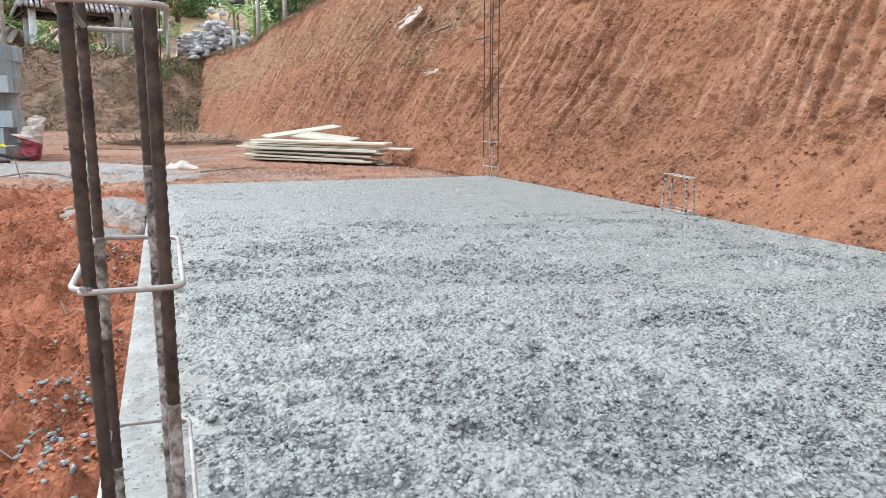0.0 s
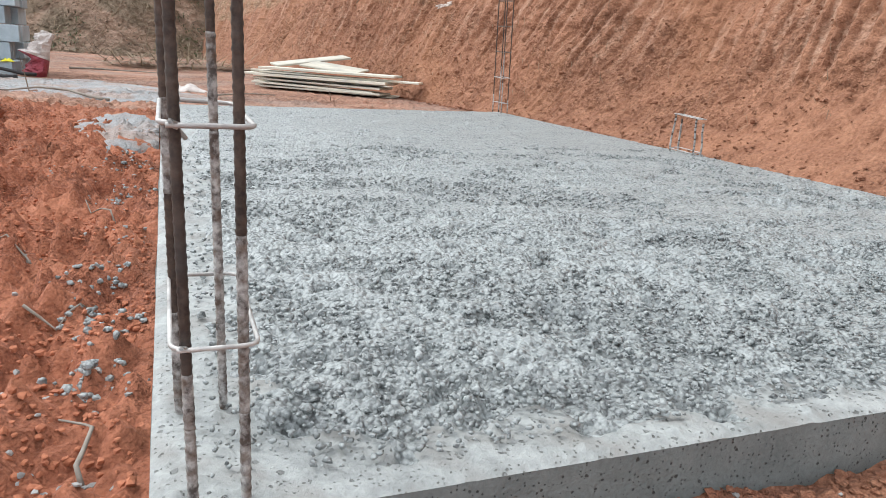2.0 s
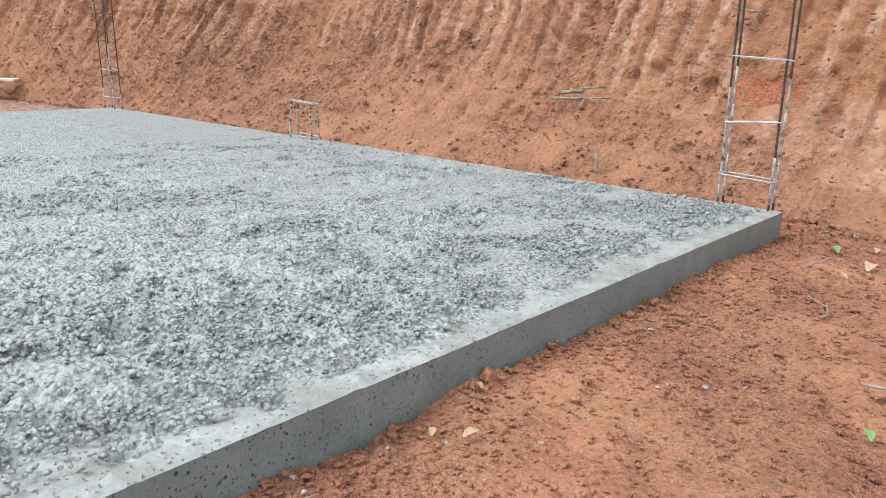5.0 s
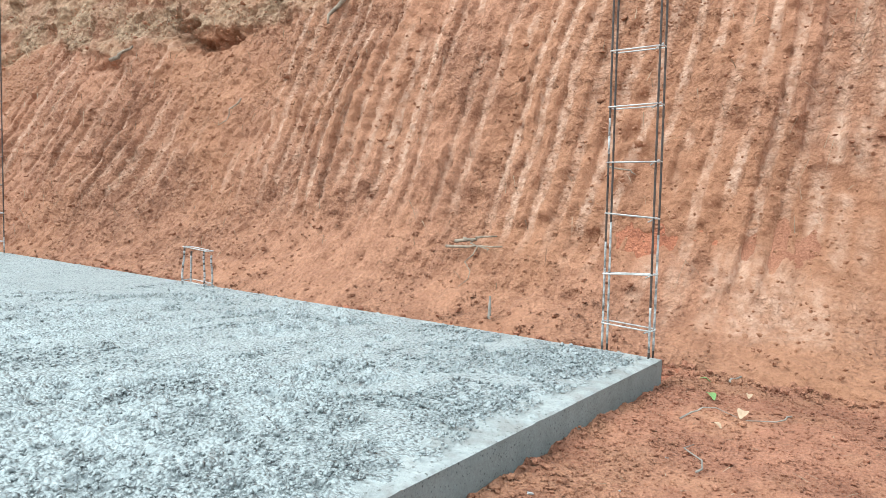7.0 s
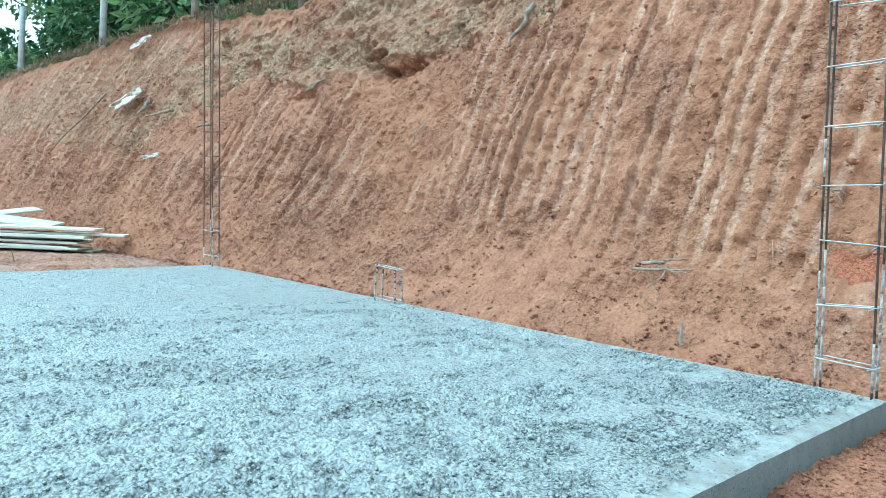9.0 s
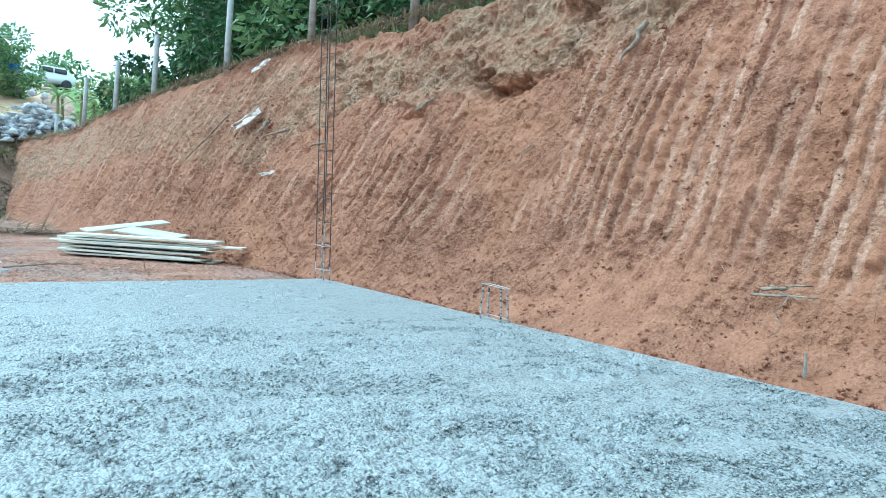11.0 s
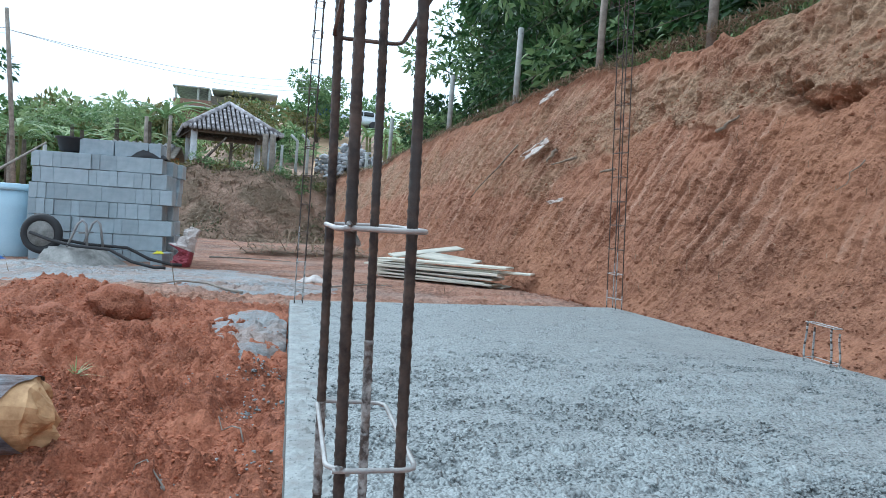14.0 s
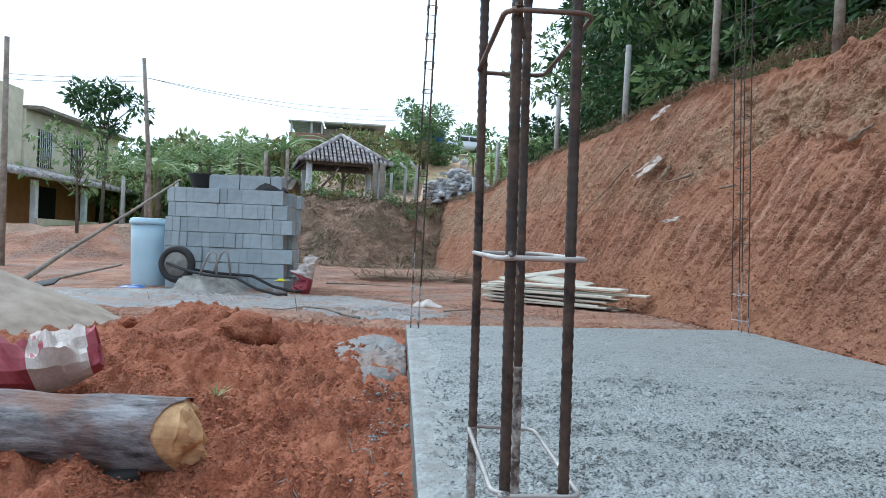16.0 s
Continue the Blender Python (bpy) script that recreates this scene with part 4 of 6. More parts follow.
def ground_twig(x, y, ang, l, r=0.003, seed=0):
    rnd = random.Random(seed)
    pts = []
    for k in range(6):
        a = radians(ang) + 0.25 * math.sin(k + seed)
        px, py = x + l * k / 5 * math.cos(a), y + l * k / 5 * math.sin(a)
        pts.append((px, py, float(land(np.array(px), np.array(py))) + r + 0.008 + 0.012 * math.sin(k * math.pi / 5) * rnd.random()))
    twig("dry_twig", pts, r, M_WOODPOST, "dry pale twig lying on red soil")


for k, (x, y, a, l, r) in enumerate(((0.58, -0.09, 20, 0.10, 0.0028), (0.50, -0.12, -60, 0.08, 0.0028), (0.66, -0.25, 5, 0.09, 0.0025), (1.55, -0.5, -50, 0.2, 0.003), (1.9, -0.35, 10, 0.22, 0.003), (2.3, -0.2, -30, 0.2, 0.003), (2.6, -0.45, 160, 0.18, 0.003), (2.95, -0.2, 5, 0.12, 0.006), (-0.08, 0.22, 100, 0.14, 0.004), (-0.22, 0.75, 20, 0.12, 0.003), (-0.28, 1.2, 130, 0.12, 0.003), (-0.12, 1.55, 120, 0.16, 0.003), (-0.6, 1.05, 110, 0.2, 0.003), (3.2, 0.5, 80, 0.3, 0.004), (3.15, 1.7, 60, 0.3, 0.004), (3.1, 1.3, 100, 0.16, 0.006), (-0.4, 5.7, 160, 0.9, 0.012), (0.4, 6.6, 20, 0.7, 0.01), (-1.2, 10.5, 10, 1.2, 0.015))):
    ground_twig(x, y, a, l, r, k)

# wooden stake at the foot of the bank
twig("short_stake", [(3.12, 0.93, -0.1), (3.12, 0.93, 0.0), (3.118, 0.93, 0.09)], 0.014, M_WOODPOST, "short round wooden stake in the soil", "stake")


M_DEADROOT = mat("dead_root_bark", (0.10, 0.075, 0.055), (0.34, 0.27, 0.2), scale=20, rough=0.9, bump=0.4, bump_scale=60)


def face_point(y, z):
    return float(bank_x(np.array(y), np.array(z))) - 0.07


for k, (y0, z0, y1, z1, r) in enumerate(((2.72, 2.05, 2.84, 1.74, 0.024), (1.30, 0.32, 1.12, 0.36, 0.010), (1.34, 0.29, 1.05, 0.31, 0.008), (1.28, 0.34, 1.1, 0.28, 0.006), (1.2, 0.3, 1.16, 0.1, 0.004), (7.6, 1.55, 8.1, 1.5, 0.02), (8.2, 1.7, 8.3, 1.55, 0.03), (9.5, 1.9, 10.3, 1.1, 0.015), (6.6, 1.35, 6.9, 1.33, 0.02), (5.1, 1.6, 4.9, 1.72, 0.02), (3.4, 1.2, 3.5, 1.0, 0.006), (0.6, 0.75, 0.4, 0.7, 0.006))):
    pts = []
    for j in range(6):
        uu = j / 5
        y, z = y0 + (y1 - y0) * uu + 0.03 * math.sin(j * 2 + k), z0 + (z1 - z0) * uu
        pts.append((face_point(y, z) - 0.02, y, z))
    twig("dead_root", pts, r, M_DEADROOT, "dead grey root sticking out of the clay bank", "root")


def straws(name, base, dirs, lens, width, material, label, category, bend=0.35, segs=3):
    """Many thin curved blades as one mesh."""
    base, dirs = np.asarray(base), np.asarray(dirs)
    n = len(base)
    lens = np.asarray(lens)[:, None]
    side = np.cross(dirs, np.array([0.02, 0.03, 1.0]))
    side /= np.linalg.norm(side, axis=1, keepdims=True) + 1e-9
    vs = []
    for k in range(segs + 1):
        u = k / segs
        p = base + dirs * lens * u + np.array([0, 0, -1.0]) * lens * bend * u * u
        wd = width * (1 - u) ** 0.7
        vs += [p - side * wd, p + side * wd]
    v = np.stack(vs, 1).reshape(-1, 3)
    f = []
    st = (segs + 1) * 2
    idx = np.arange(n) * st
    for k in range(segs):
        f.append(np.stack([idx + 2 * k, idx + 2 * k + 1, idx + 2 * k + 3, idx + 2 * k + 2], 1))
    return tagged(link(name, v.tolist(), np.concatenate(f).tolist(), material, None, "", True), label, category, kind="stuff")


def rand_dirs(n, up=0.4, rnd=RND):
    d = rnd.normal(0, 1, (n, 3))
    d[:, 2] = np.abs(d[:, 2]) * up
    return d / np.linalg.norm(d, axis=1, keepdims=True)


# rootlets and straw on the bank
n = 2200
y = RND.uniform(-0.5, 14, n)
z = RND.uniform(0.02, 1, n) ** 0.8 * crest(y) * 0.97
b = np.stack([bank_x(y, z) - 0.05, y, z], 1)
d = RND.normal(0, 1, (n, 3)) * np.array([0.35, 1, 0.8])
d /= np.linalg.norm(d, axis=1, keepdims=True)
straws("bank_rootlets", b, d, RND.uniform(0.04, 0.16, n), 0.0022, M_STRAW, "thin dry rootlets hanging from the clay bank", "rootlets")
# dry grass along the top of the cut
n = 9000
y = RND.uniform(2, 24, n)
off = RND.uniform(-0.06, 1, n) ** 2 * 1.2
b = np.stack([bank_x(y, crest(y)) + off - 0.03, y, crest(y) + 0.05 + off * 0.18], 1)
straws("crest_grass", b, rand_dirs(n, 1.0) * np.array([1, 1, 1]), RND.uniform(0.08, 0.35, n), 0.006, M_STRAW, "dry grass and roots matted along the top of the cut", "dry grass", 0.6)
n = 5000
y = RND.uniform(2, 26, n)
off = RND.uniform(0.25, 2.5, n)
b = np.stack([bank_x(y, crest(y)) + off, y, crest(y) + off * 0.2], 1)
straws("crest_weeds", b, rand_dirs(n, 1.6), RND.uniform(0.15, 0.6, n), 0.014, M_LEAFMID, "green weeds growing above the cut bank", "weeds", 0.5)
# weeds and debris on the rear slope
n = 9000
x = RND.uniform(-6, 2.8, n)
y = RND.uniform(20.3, 25, n)
b = np.stack([x, y, ground_z(x, y)], 1)
keep = fbm(x * 0.9, y * 1.1, 3, 501) + 0.25 * (y - 22.3) > 0.0
straws("slope_weeds", b[keep], rand_dirs(n, 1.0)[keep], RND.uniform(0.1, 0.3, n)[keep], 0.02, M_LEAFDARKWEED, "low green weeds on the rear slope", "weeds", 0.7)
n = 9000
x = RND.uniform(-6.5, 2.8, n)
y = RND.uniform(19.8, 24.6, n)
b = np.stack([x, y, ground_z(x, y) + 0.02], 1)
straws("slope_litter", b, rand_dirs(n, 0.3), RND.uniform(0.15, 0.55, n), 0.016, M_STRAW, "dry brushwood and litter on the rear slope", "litter", 0.5)
n = 900
x = RND.uniform(-0.9, 1.6, n)
y = 13.2 + RND.normal(0, 0.5, n) + x * 0.3
b = np.stack([x, y, ground_z(x, y) + RND.uniform(0.0, 0.12, n)], 1)
straws("brushwood", b, rand_dirs(n, 0.12), RND.uniform(0.3, 1.0, n), 0.012, M_STRAW, "dry brushwood raked together on the ground", "brushwood", 0.1)
n = 2600
x, y = RND.uniform(-5, 2.4, n), RND.uniform(5.1, 16, n)
b = np.stack([x, y, ground_z(x, y) + 0.012], 1)
straws("ground_straw", b, rand_dirs(n, 0.06), RND.uniform(0.05, 0.35, n), 0.005, M_STRAW, "bits of straw and twigs on trodden soil", "straw", 0.05)
n = 260
x, y = RND.uniform(-0.2, 3.0, n), -RND.uniform(0.03, 1.0, n)
b = np.stack([x, y, land(x, y) + 0.006], 1)
straws("fine_straw", b, rand_dirs(n, 0.06), RND.uniform(0.015, 0.06, n), 0.0012, M_STRAW, "fine straw on the soil before the slab", "straw", 0.05)


# fallen leaves by the slab
def fallen_leaf(x, y, size, ang, material, label):
    bm = bmesh.new()
    z = float(land(np.array(x), np.array(y))) + 0.012
    vs = []
    for k in range(7):
        u = k / 6
        wd = size * 0.28 * math.sin(math.pi * (u * 0.9 + 0.06))
        for s in (-1, 0, 1):
            vs.append(bm.verts.new((size * (u - 0.5), s * wd, 0.18 * size * math.sin(u * 3) + abs(s) * wd * 0.35)))
    for k in range(6):
        for j in (0, 1):
            bm.faces.new((vs[k * 3 + j], vs[k * 3 + j + 1], vs[k * 3 + 4 + j], vs[k * 3 + 3 + j]))
    ob = part("fallen_leaf", bm, material)
    ob.matrix_basis = pose(x, y, z, 6, -8, ang)
    tagged(ob, label, "leaf")


M_DRYLEAF = mat("dry_leaf", (0.30, 0.2, 0.12), (0.5, 0.38, 0.26), scale=40, rough=0.8, bump=0.3, bump_scale=120)
M_GREENLEAF = mat("green_leaf", (0.1, 0.2, 0.06), (0.22, 0.34, 0.12), scale=40, rough=0.6, bump=0.2, bump_scale=120)
for x, y, s, a, g in ((0.93, -0.12, 0.045, -20, 0), (0.9, -0.07, 0.035, 40, 0), (1.06, -0.03, 0.035, 80, 0), (1.35, -0.55, 0.05, 30, 1), (2.65, -0.2, 0.09, 40, 1), (2.5, -0.33, 0.1, 0, 0), (2.9, -0.12, 0.07, 100, 1), (2.75, -0.3, 0.06, 10, 0), (2.3, -0.3, 0.06, 60, 0), (1.6, -0.75, 0.05, 130, 1), (3.15, 2.7, 0.1, 30, 1), (3.2, 4.0, 0.09, 10, 1), (2.9, 2.45, 0.05, 60, 1)):
    fallen_leaf(x, y, s * 0.6, a, M_GREENLEAF if g else M_DRYLEAF, "small green leaf fallen on red soil" if g else "curled dry brown leaf on red soil")


# ---- log ----
def log():
    t = empty("felled_log", pose(-0.66, 1.47, 0.015, 0, 0, 176), "thick felled log with grey bark and a raw cut end", "log")
    bm = bmesh.new()
    n, m = 40, 36
    rings = []
    for k in range(m):
        u = k / (m - 1)
        ring = []
        for j in range(n):
            a = 2 * math.pi * j / n
            r = 0.104 * (1 + 0.05 * math.sin(a * 3 + u * 3) + 0.06 * float(fbm(np.array(a * 2.0), np.array(u * 9), 3, 601)))
            ring.append(bm.verts.new((0.02 + u * 1.5 + 0.03 * math.sin(a * 2 + 1) * (k == 0), r * math.cos(a), r * math.sin(a))))
        rings.append(ring)
    for a, b in zip(rings, rings[1:]):
        for j in range(n):
            bm.faces.new((a[j], a[(j + 1) % n], b[(j + 1) % n], b[j]))
    bm.faces.new(rings[-1])
    part("bark", bm, M_BARK, t)
    bm = bmesh.new()
    cuts = []
    for k in range(11):
        r0 = k / 10
        ring = []
        for j in range(n):
            a = 2 * math.pi * j / n
            edge = 0.104 * (1 + 0.05 * math.sin(a * 3) + 0.035 * float(fbm(np.array(a * 2.0), np.array(0.0), 3, 601)))
            r = edge * r0 * (1.0 if k < 10 else 0.985)
            x = -0.05 * (1 - r0 ** 2) + 0.035 * float(fbm(np.array(r * math.cos(a) * 26), np.array(r * math.sin(a) * 16), 3, 611)) * (1 - r0 ** 4)
            ring.append(bm.verts.new((x if k < 10 else 0.03 + 0.03 * math.sin(a * 2 + 1), r * math.cos(a), r * math.sin(a))))
        cuts.append(ring)
    for a, b in zip(cuts, cuts[1:]):
        for j in range(n):
            bm.faces.new((a[j], a[(j + 1) % n], b[(j + 1) % n], b[j]))
    bmesh.ops.remove_doubles(bm, verts=bm.verts, dist=0.0005)
    part("cut_end", bm, M_CUT, t, "raw axe-cut yellow wood", True)
    bm = bmesh.new()
    tube(bm, [(0.1, 0.05, -0.1), (0.2, 0.06, -0.13), (0.3, 0.04, -0.1)], [0.02, 0.035, 0.015], 8)
    part("loose_bark", bm, M_RUBBER, t, "dark bark torn loose under the log")


log()


# ---- empty cement sacks ----
def sack(m, w, h, d, label, seed, mid=0.75):
    t = empty("cement_sack", m, label, "sack", "empty cement sacks")

    def shell(name, u0, u1, material, grow, lab=""):
        nu, nv = 22, 16
        vs = []
        for i in range(nu):
            u = u0 + (u1 - u0) * i / (nu - 1)
            for j in range(nv):
                a = 2 * math.pi * j / nv
                cr = 1 + 0.38 * float(fbm(np.array(u * 7.0 + seed), np.array(math.cos(a) * 2.2 + 1.5 * math.sin(a)), 3, 621 + seed))
                wide = (0.55 + 0.45 * math.sin(math.pi * min(1, u * 0.8 + 0.22))) * cr
                vs.append((w * (u - 0.5), d * 0.5 * wide * math.cos(a) * grow, h * 0.5 * wide * (math.sin(a) * grow + 0.9) + 0.12 * h * math.sin(u * 5 + seed)))
        fs = [(i * nv + j, i * nv + (j + 1) % nv, (i + 1) * nv + (j + 1) % nv, (i + 1) * nv + j) for i in range(nu - 1) for j in range(nv)]
        fs.append(tuple(range(nv - 1, -1, -1)))
        part_ob = link(name, vs, fs, material, t, lab, True)
        so = part_ob.modifiers.new("paper", "SOLIDIFY")
        so.thickness = 0.002
        return part_ob

    shell("sack_body", 0.0, mid, M_SACKRED, 1.0)
    shell("white_band", mid - 0.08, 0.95, M_SACKWHITE, 1.04, "crumpled white printed band")
    shell("open_mouth", 0.92, 1.0, M_SACKRED if mid > 0.7 else M_SACKWHITE, 1.0)
    return t


sack(pose(-1.47, 2.05, 0.0, 0, -14, 20), 0.66, 0.25, 0.36, "crumpled red and white paper cement sack on red soil", 1)
sack(pose(-1.17, 8.5, 0.14, 0, -70, 15), 0.5, 0.22, 0.3, "empty red and white cement sack leaning at the block stack", 4, 0.5)


# ---- wheelbarrow, upside down ----
def wheelbarrow():
    t = empty("wheelbarrow", pose(-2.42, 8.1, -0.07, 0, 0, -8), "overturned wheelbarrow with a cement-crusted tray", "wheelbarrow")
    wheel = new("wheel")
    wheel.parent = t
    wheel.matrix_basis = pose(-0.35, 0.0, 0.32, 90, 0, 0)
    bm = bmesh.new()
    prof = [(0.14 + 0.045 * (1 + math.cos(a)), 0.045 * math.sin(a)) for a in [2 * math.pi * k / 12 for k in range(12)]]
    rings = [[bm.verts.new((r * math.cos(2 * math.pi * j / 32), r * math.sin(2 * math.pi * j / 32), z)) for j in range(32)] for r, z in prof]
    for k in range(12):
        a, b = rings[k], rings[(k + 1) % 12]
        for j in range(32):
            bm.faces.new((a[j], a[(j + 1) % 32], b[(j + 1) % 32], b[j]))
    part("tyre", bm, M_RUBBER, wheel, "black rubber tyre")
    bm = bmesh.new()
    lathe(bm, [(0.03, -0.05), (0.035, -0.02), (0.14, -0.03), (0.145, 0.03), (0.05, 0.02), (0.03, 0.05)], 24)
    part("rim", bm, M_TRAY, wheel)
    bm = bmesh.new()
    lo, hi = [], []
    for x, y, z in ((-0.22, -0.2, 0.19), (0.25, -0.22, 0.19), (0.25, 0.22, 0.19), (-0.22, 0.2, 0.19)):
        hi.append(bm.verts.new((x, y, z)))
    for x, y, z in ((-0.3, -0.3, 0.0), (0.5, -0.32, 0.0), (0.5, 0.32, 0.0), (-0.3, 0.3, 0.0)):
        lo.append(bm.verts.new((x, y, z)))
    bm.faces.new(hi)
    for k in range(4):
        bm.faces.new((lo[k], lo[(k + 1) % 4], hi[(k + 1) % 4], hi[k]))
    bmesh.ops.bevel(bm, geom=list(bm.edges), offset=0.03, segments=2, affect="EDGES")
    part("tray", bm, M_TRAY, t)
    for s in (-1, 1):
        bm = bmesh.new()
        tube(bm, [(-0.45, s * 0.06, 0.33), (-0.2, s * 0.12, 0.26), (0.1, s * 0.22, 0.215), (0.5, s * 0.27, 0.2), (0.75, s * 0.29, 0.08), (1.0, s * 0.3, 0.03), (1.12, s * 0.3, 0.03)], 0.018, 8)
        part("handle", bm, M_RUBBER, t)
        bm = bmesh.new()
        tube(bm, [(0.02, s * 0.2, 0.2), (0.12, s * 0.19, 0.46), (0.17, s * 0.19, 0.5), (0.21, s * 0.19, 0.46), (0.24, s * 0.21, 0.2)], 0.014, 8)
        part("leg", bm, M_STEEL, t)
    bm = bmesh.new()
    tube(bm, [(0.13, -0.19, 0.36), (0.13, 0.19, 0.36)], 0.01, 6)
    part("brace", bm, M_STEEL, t)


wheelbarrow()

# hoe, long pole, basin and oddments round the blocks
hoe = empty("hoe", pose(-4.3, 7.75, -0.07), "long-handled hoe lying with its blade in the soil", "hoe")
part("handle", tube(bmesh.new(), [(0.0, 0, 0.03), (0.02, 1.3, 0.12), (0.06, 2.5, 0.2)], [0.02, 0.018, 0.017], 8), M_WOODPOST, hoe)
bm = bmesh.new()
box(bm, (-0.02, -0.05, -0.03), (0.3, 0.16, -0.012), 0.004, pose(0, 0, 0.03, 18, -12, 0))
part("blade", bm, M_RUBBER, hoe)
bm = bmesh.new()
lathe(bm, [(0.03, -0.02), (0.03, 0.1)], 10, pose(0, 0, 0.03, 70, 0, 0))
part("socket", bm, M_STEEL, hoe)
twig("long_pole", [(-3.3, 5.15, -0.02), (-3.15, 6.1, 0.40), (-2.98, 7.2, 0.83), (-2.86, 8.45, 1.30)], 0.028, M_WOODPOST, "long thin wooden pole leaning against the block stack", "pole")
bm = bmesh.new()
lathe(bm, [(0.10, 0), (0.14, 0.02), (0.17, 0.16), (0.19, 0.165), (0.19, 0.18), (0.165, 0.175), (0.13, 0.04), (0.02, 0.03)], 24)
basin = part("basin", bm, M_RUBBER)
basin.matrix_basis = pose(-2.72, 8.95, 1.245, 0, 0, 0)
tagged(basin, "dark plastic mortar basin on the block stack", "basin")


def cloth(name, x, y, z, sx, sy, h, material, label, category, seed):
    nu = 14
    vs = []
    for i in range(nu):
        for j in range(nu):
            u, v = i / (nu - 1) - 0.5, j / (nu - 1) - 0.5
            r = max(0.0, 1 - 2.0 * math.hypot(u, v))
            vs.append((u * sx, v * sy, h * (r ** 0.6) * (1 + 0.6 * float(fbm(np.array(u * 7.0 + seed), np.array(v * 7.0), 3, 631)))))
    ob = link(name, vs, grid_faces(nu, nu).tolist(), material)
    ob.matrix_basis = pose(x, y, z)
    so = ob.modifiers.new("thickness", "SOLIDIFY")
    so.thickness = 0.004
    return tagged(ob, label, category)


cloth("tarpaulin", -3.35, 8.35, -0.09, 0.5, 0.25, 0.05, M_BLUE, "crumpled blue tarpaulin on the ground by the barrel", "tarpaulin", 2)
cloth("black_bag", -1.82, 8.92, 1.235, 0.45, 0.3, 0.12, M_RUBBER, "crumpled black plastic bag on the block stack", "bag", 5)
cloth("yellow_rag", -1.56, 8.42, 0.075, 0.13, 0.07, 0.03, M_YELLOW, "bright yellow rag on a concrete block", "rag", 7)
cloth("paper_scrap", 0.25, 7.2, -0.08, 0.35, 0.25, 0.06, M_SACKWHITE, "torn white paper scrap on the ground", "paper", 8)
cloth("plastic_scrap", 2.95, 2.2, -0.075, 0.14, 0.08, 0.03, M_RUBBER, "black plastic scrap at the slab edge", "plastic scrap", 9)

# heap of sand
nu = 60
uu, vv = np.meshgrid(np.linspace(-1, 1, nu), np.linspace(-1, 1, nu), indexing="ij")
r = np.hypot(uu, vv)
sxx, syy = -3.35 + 1.2 * uu, 4.7 + 1.1 * vv
szz = ground_z(sxx, syy) + np.maximum(-0.05, 0.46 * (1 - r ** 1.1)) + 0.02 * fbm(uu * 6, vv * 6, 4, 641) * (r < 1)
sand = link("sand_heap", np.stack([sxx.ravel(), syy.ravel(), szz.ravel()], 1).tolist(), grid_faces(nu, nu).tolist(), M_SAND)
tagged(sand, "heap of grey-brown building sand on the ground", "sand heap")

# rocks in the spoil heap
for k, (x, y, z, s) in enumerate(((-0.93, 3.68, 0.04, 0.17), (-1.22, 3.45, -0.02, 0.13), (-1.1, 2.6, -0.0, 0.03), (-0.55, 1.05, -0.07, 0.035), (-1.55, 3.4, 0.1, 0.05))):
    bm = bmesh.new()
    bmesh.ops.create_icosphere(bm, subdivisions=4, radius=s)
    for v in bm.verts:
        p = v.co / s
        v.co *= 1 + 0.28 * noise.fractal(p * 1.3 + Vector((k * 3.1, 0, 0)), 1.0, 2.0, 4) + 0.06 * noise.noise(p * 7)
        v.co.z *= 0.62
    ob = part("rock", bm, M_SOIL)
    tagged(ob, "rounded clay-covered rock half buried in the spoil", "rock", "rocks in the spoil heap")
    ob.matrix_basis = pose(x, y, z, 0, 0, 30 * k)
# small spiky plant
d = rand_dirs(16, 0.9)
b = np.zeros((16, 3)) + np.array([-0.73, 2.1, float(land(np.array(-0.73), np.array(2.1)))])
ob = straws("seedling", b, d, RND.uniform(0.05, 0.11, 16), 0.003, M_LEAFLIGHT, "small spiky green seedling in loose soil", "plant", 0.3)
ob["kind"] = ""


# ---- plants ----
def leaves(name, centres, radii, count, size, material, parent, rnd, droop=0.3, slim=0.42):
    """A crown of single leaves scattered through clumps."""
    pick = rnd.randint(0, len(centres), count)
    d = rnd.normal(0, 1, (count, 3))
    d /= np.linalg.norm(d, axis=1, keepdims=True)
    r = rnd.uniform(0.45, 1.0, (count, 1)) ** 0.5
    p = centres[pick] + d * r * radii[pick][:, None] * np.array([1, 1, 0.8])
    way = d + rnd.normal(0, 0.6, (count, 3)) + np.array([0, 0, -droop])
    way /= np.linalg.norm(way, axis=1, keepdims=True)
    side = np.cross(way, rnd.normal(0, 1, (count, 3)))
    side /= np.linalg.norm(side, axis=1, keepdims=True)
    nrm = np.cross(way, side)
    ln = size * rnd.uniform(0.6, 1.3, (count, 1))
    a = p
    b = p + way * ln * 0.45 + side * ln * slim * 0.5 + nrm * ln * 0.06
    c = p + way * ln - nrm * ln * 0.1
    e = p + way * ln * 0.45 - side * ln * slim * 0.5 + nrm * ln * 0.06
    v = np.stack([a, b, c, e], 1).reshape(-1, 3)
    i = np.arange(count)[:, None] * 4
    return link(name, v.tolist(), np.concatenate([i, i + 1, i + 2, i + 3], 1).tolist(), material, parent, "", True)


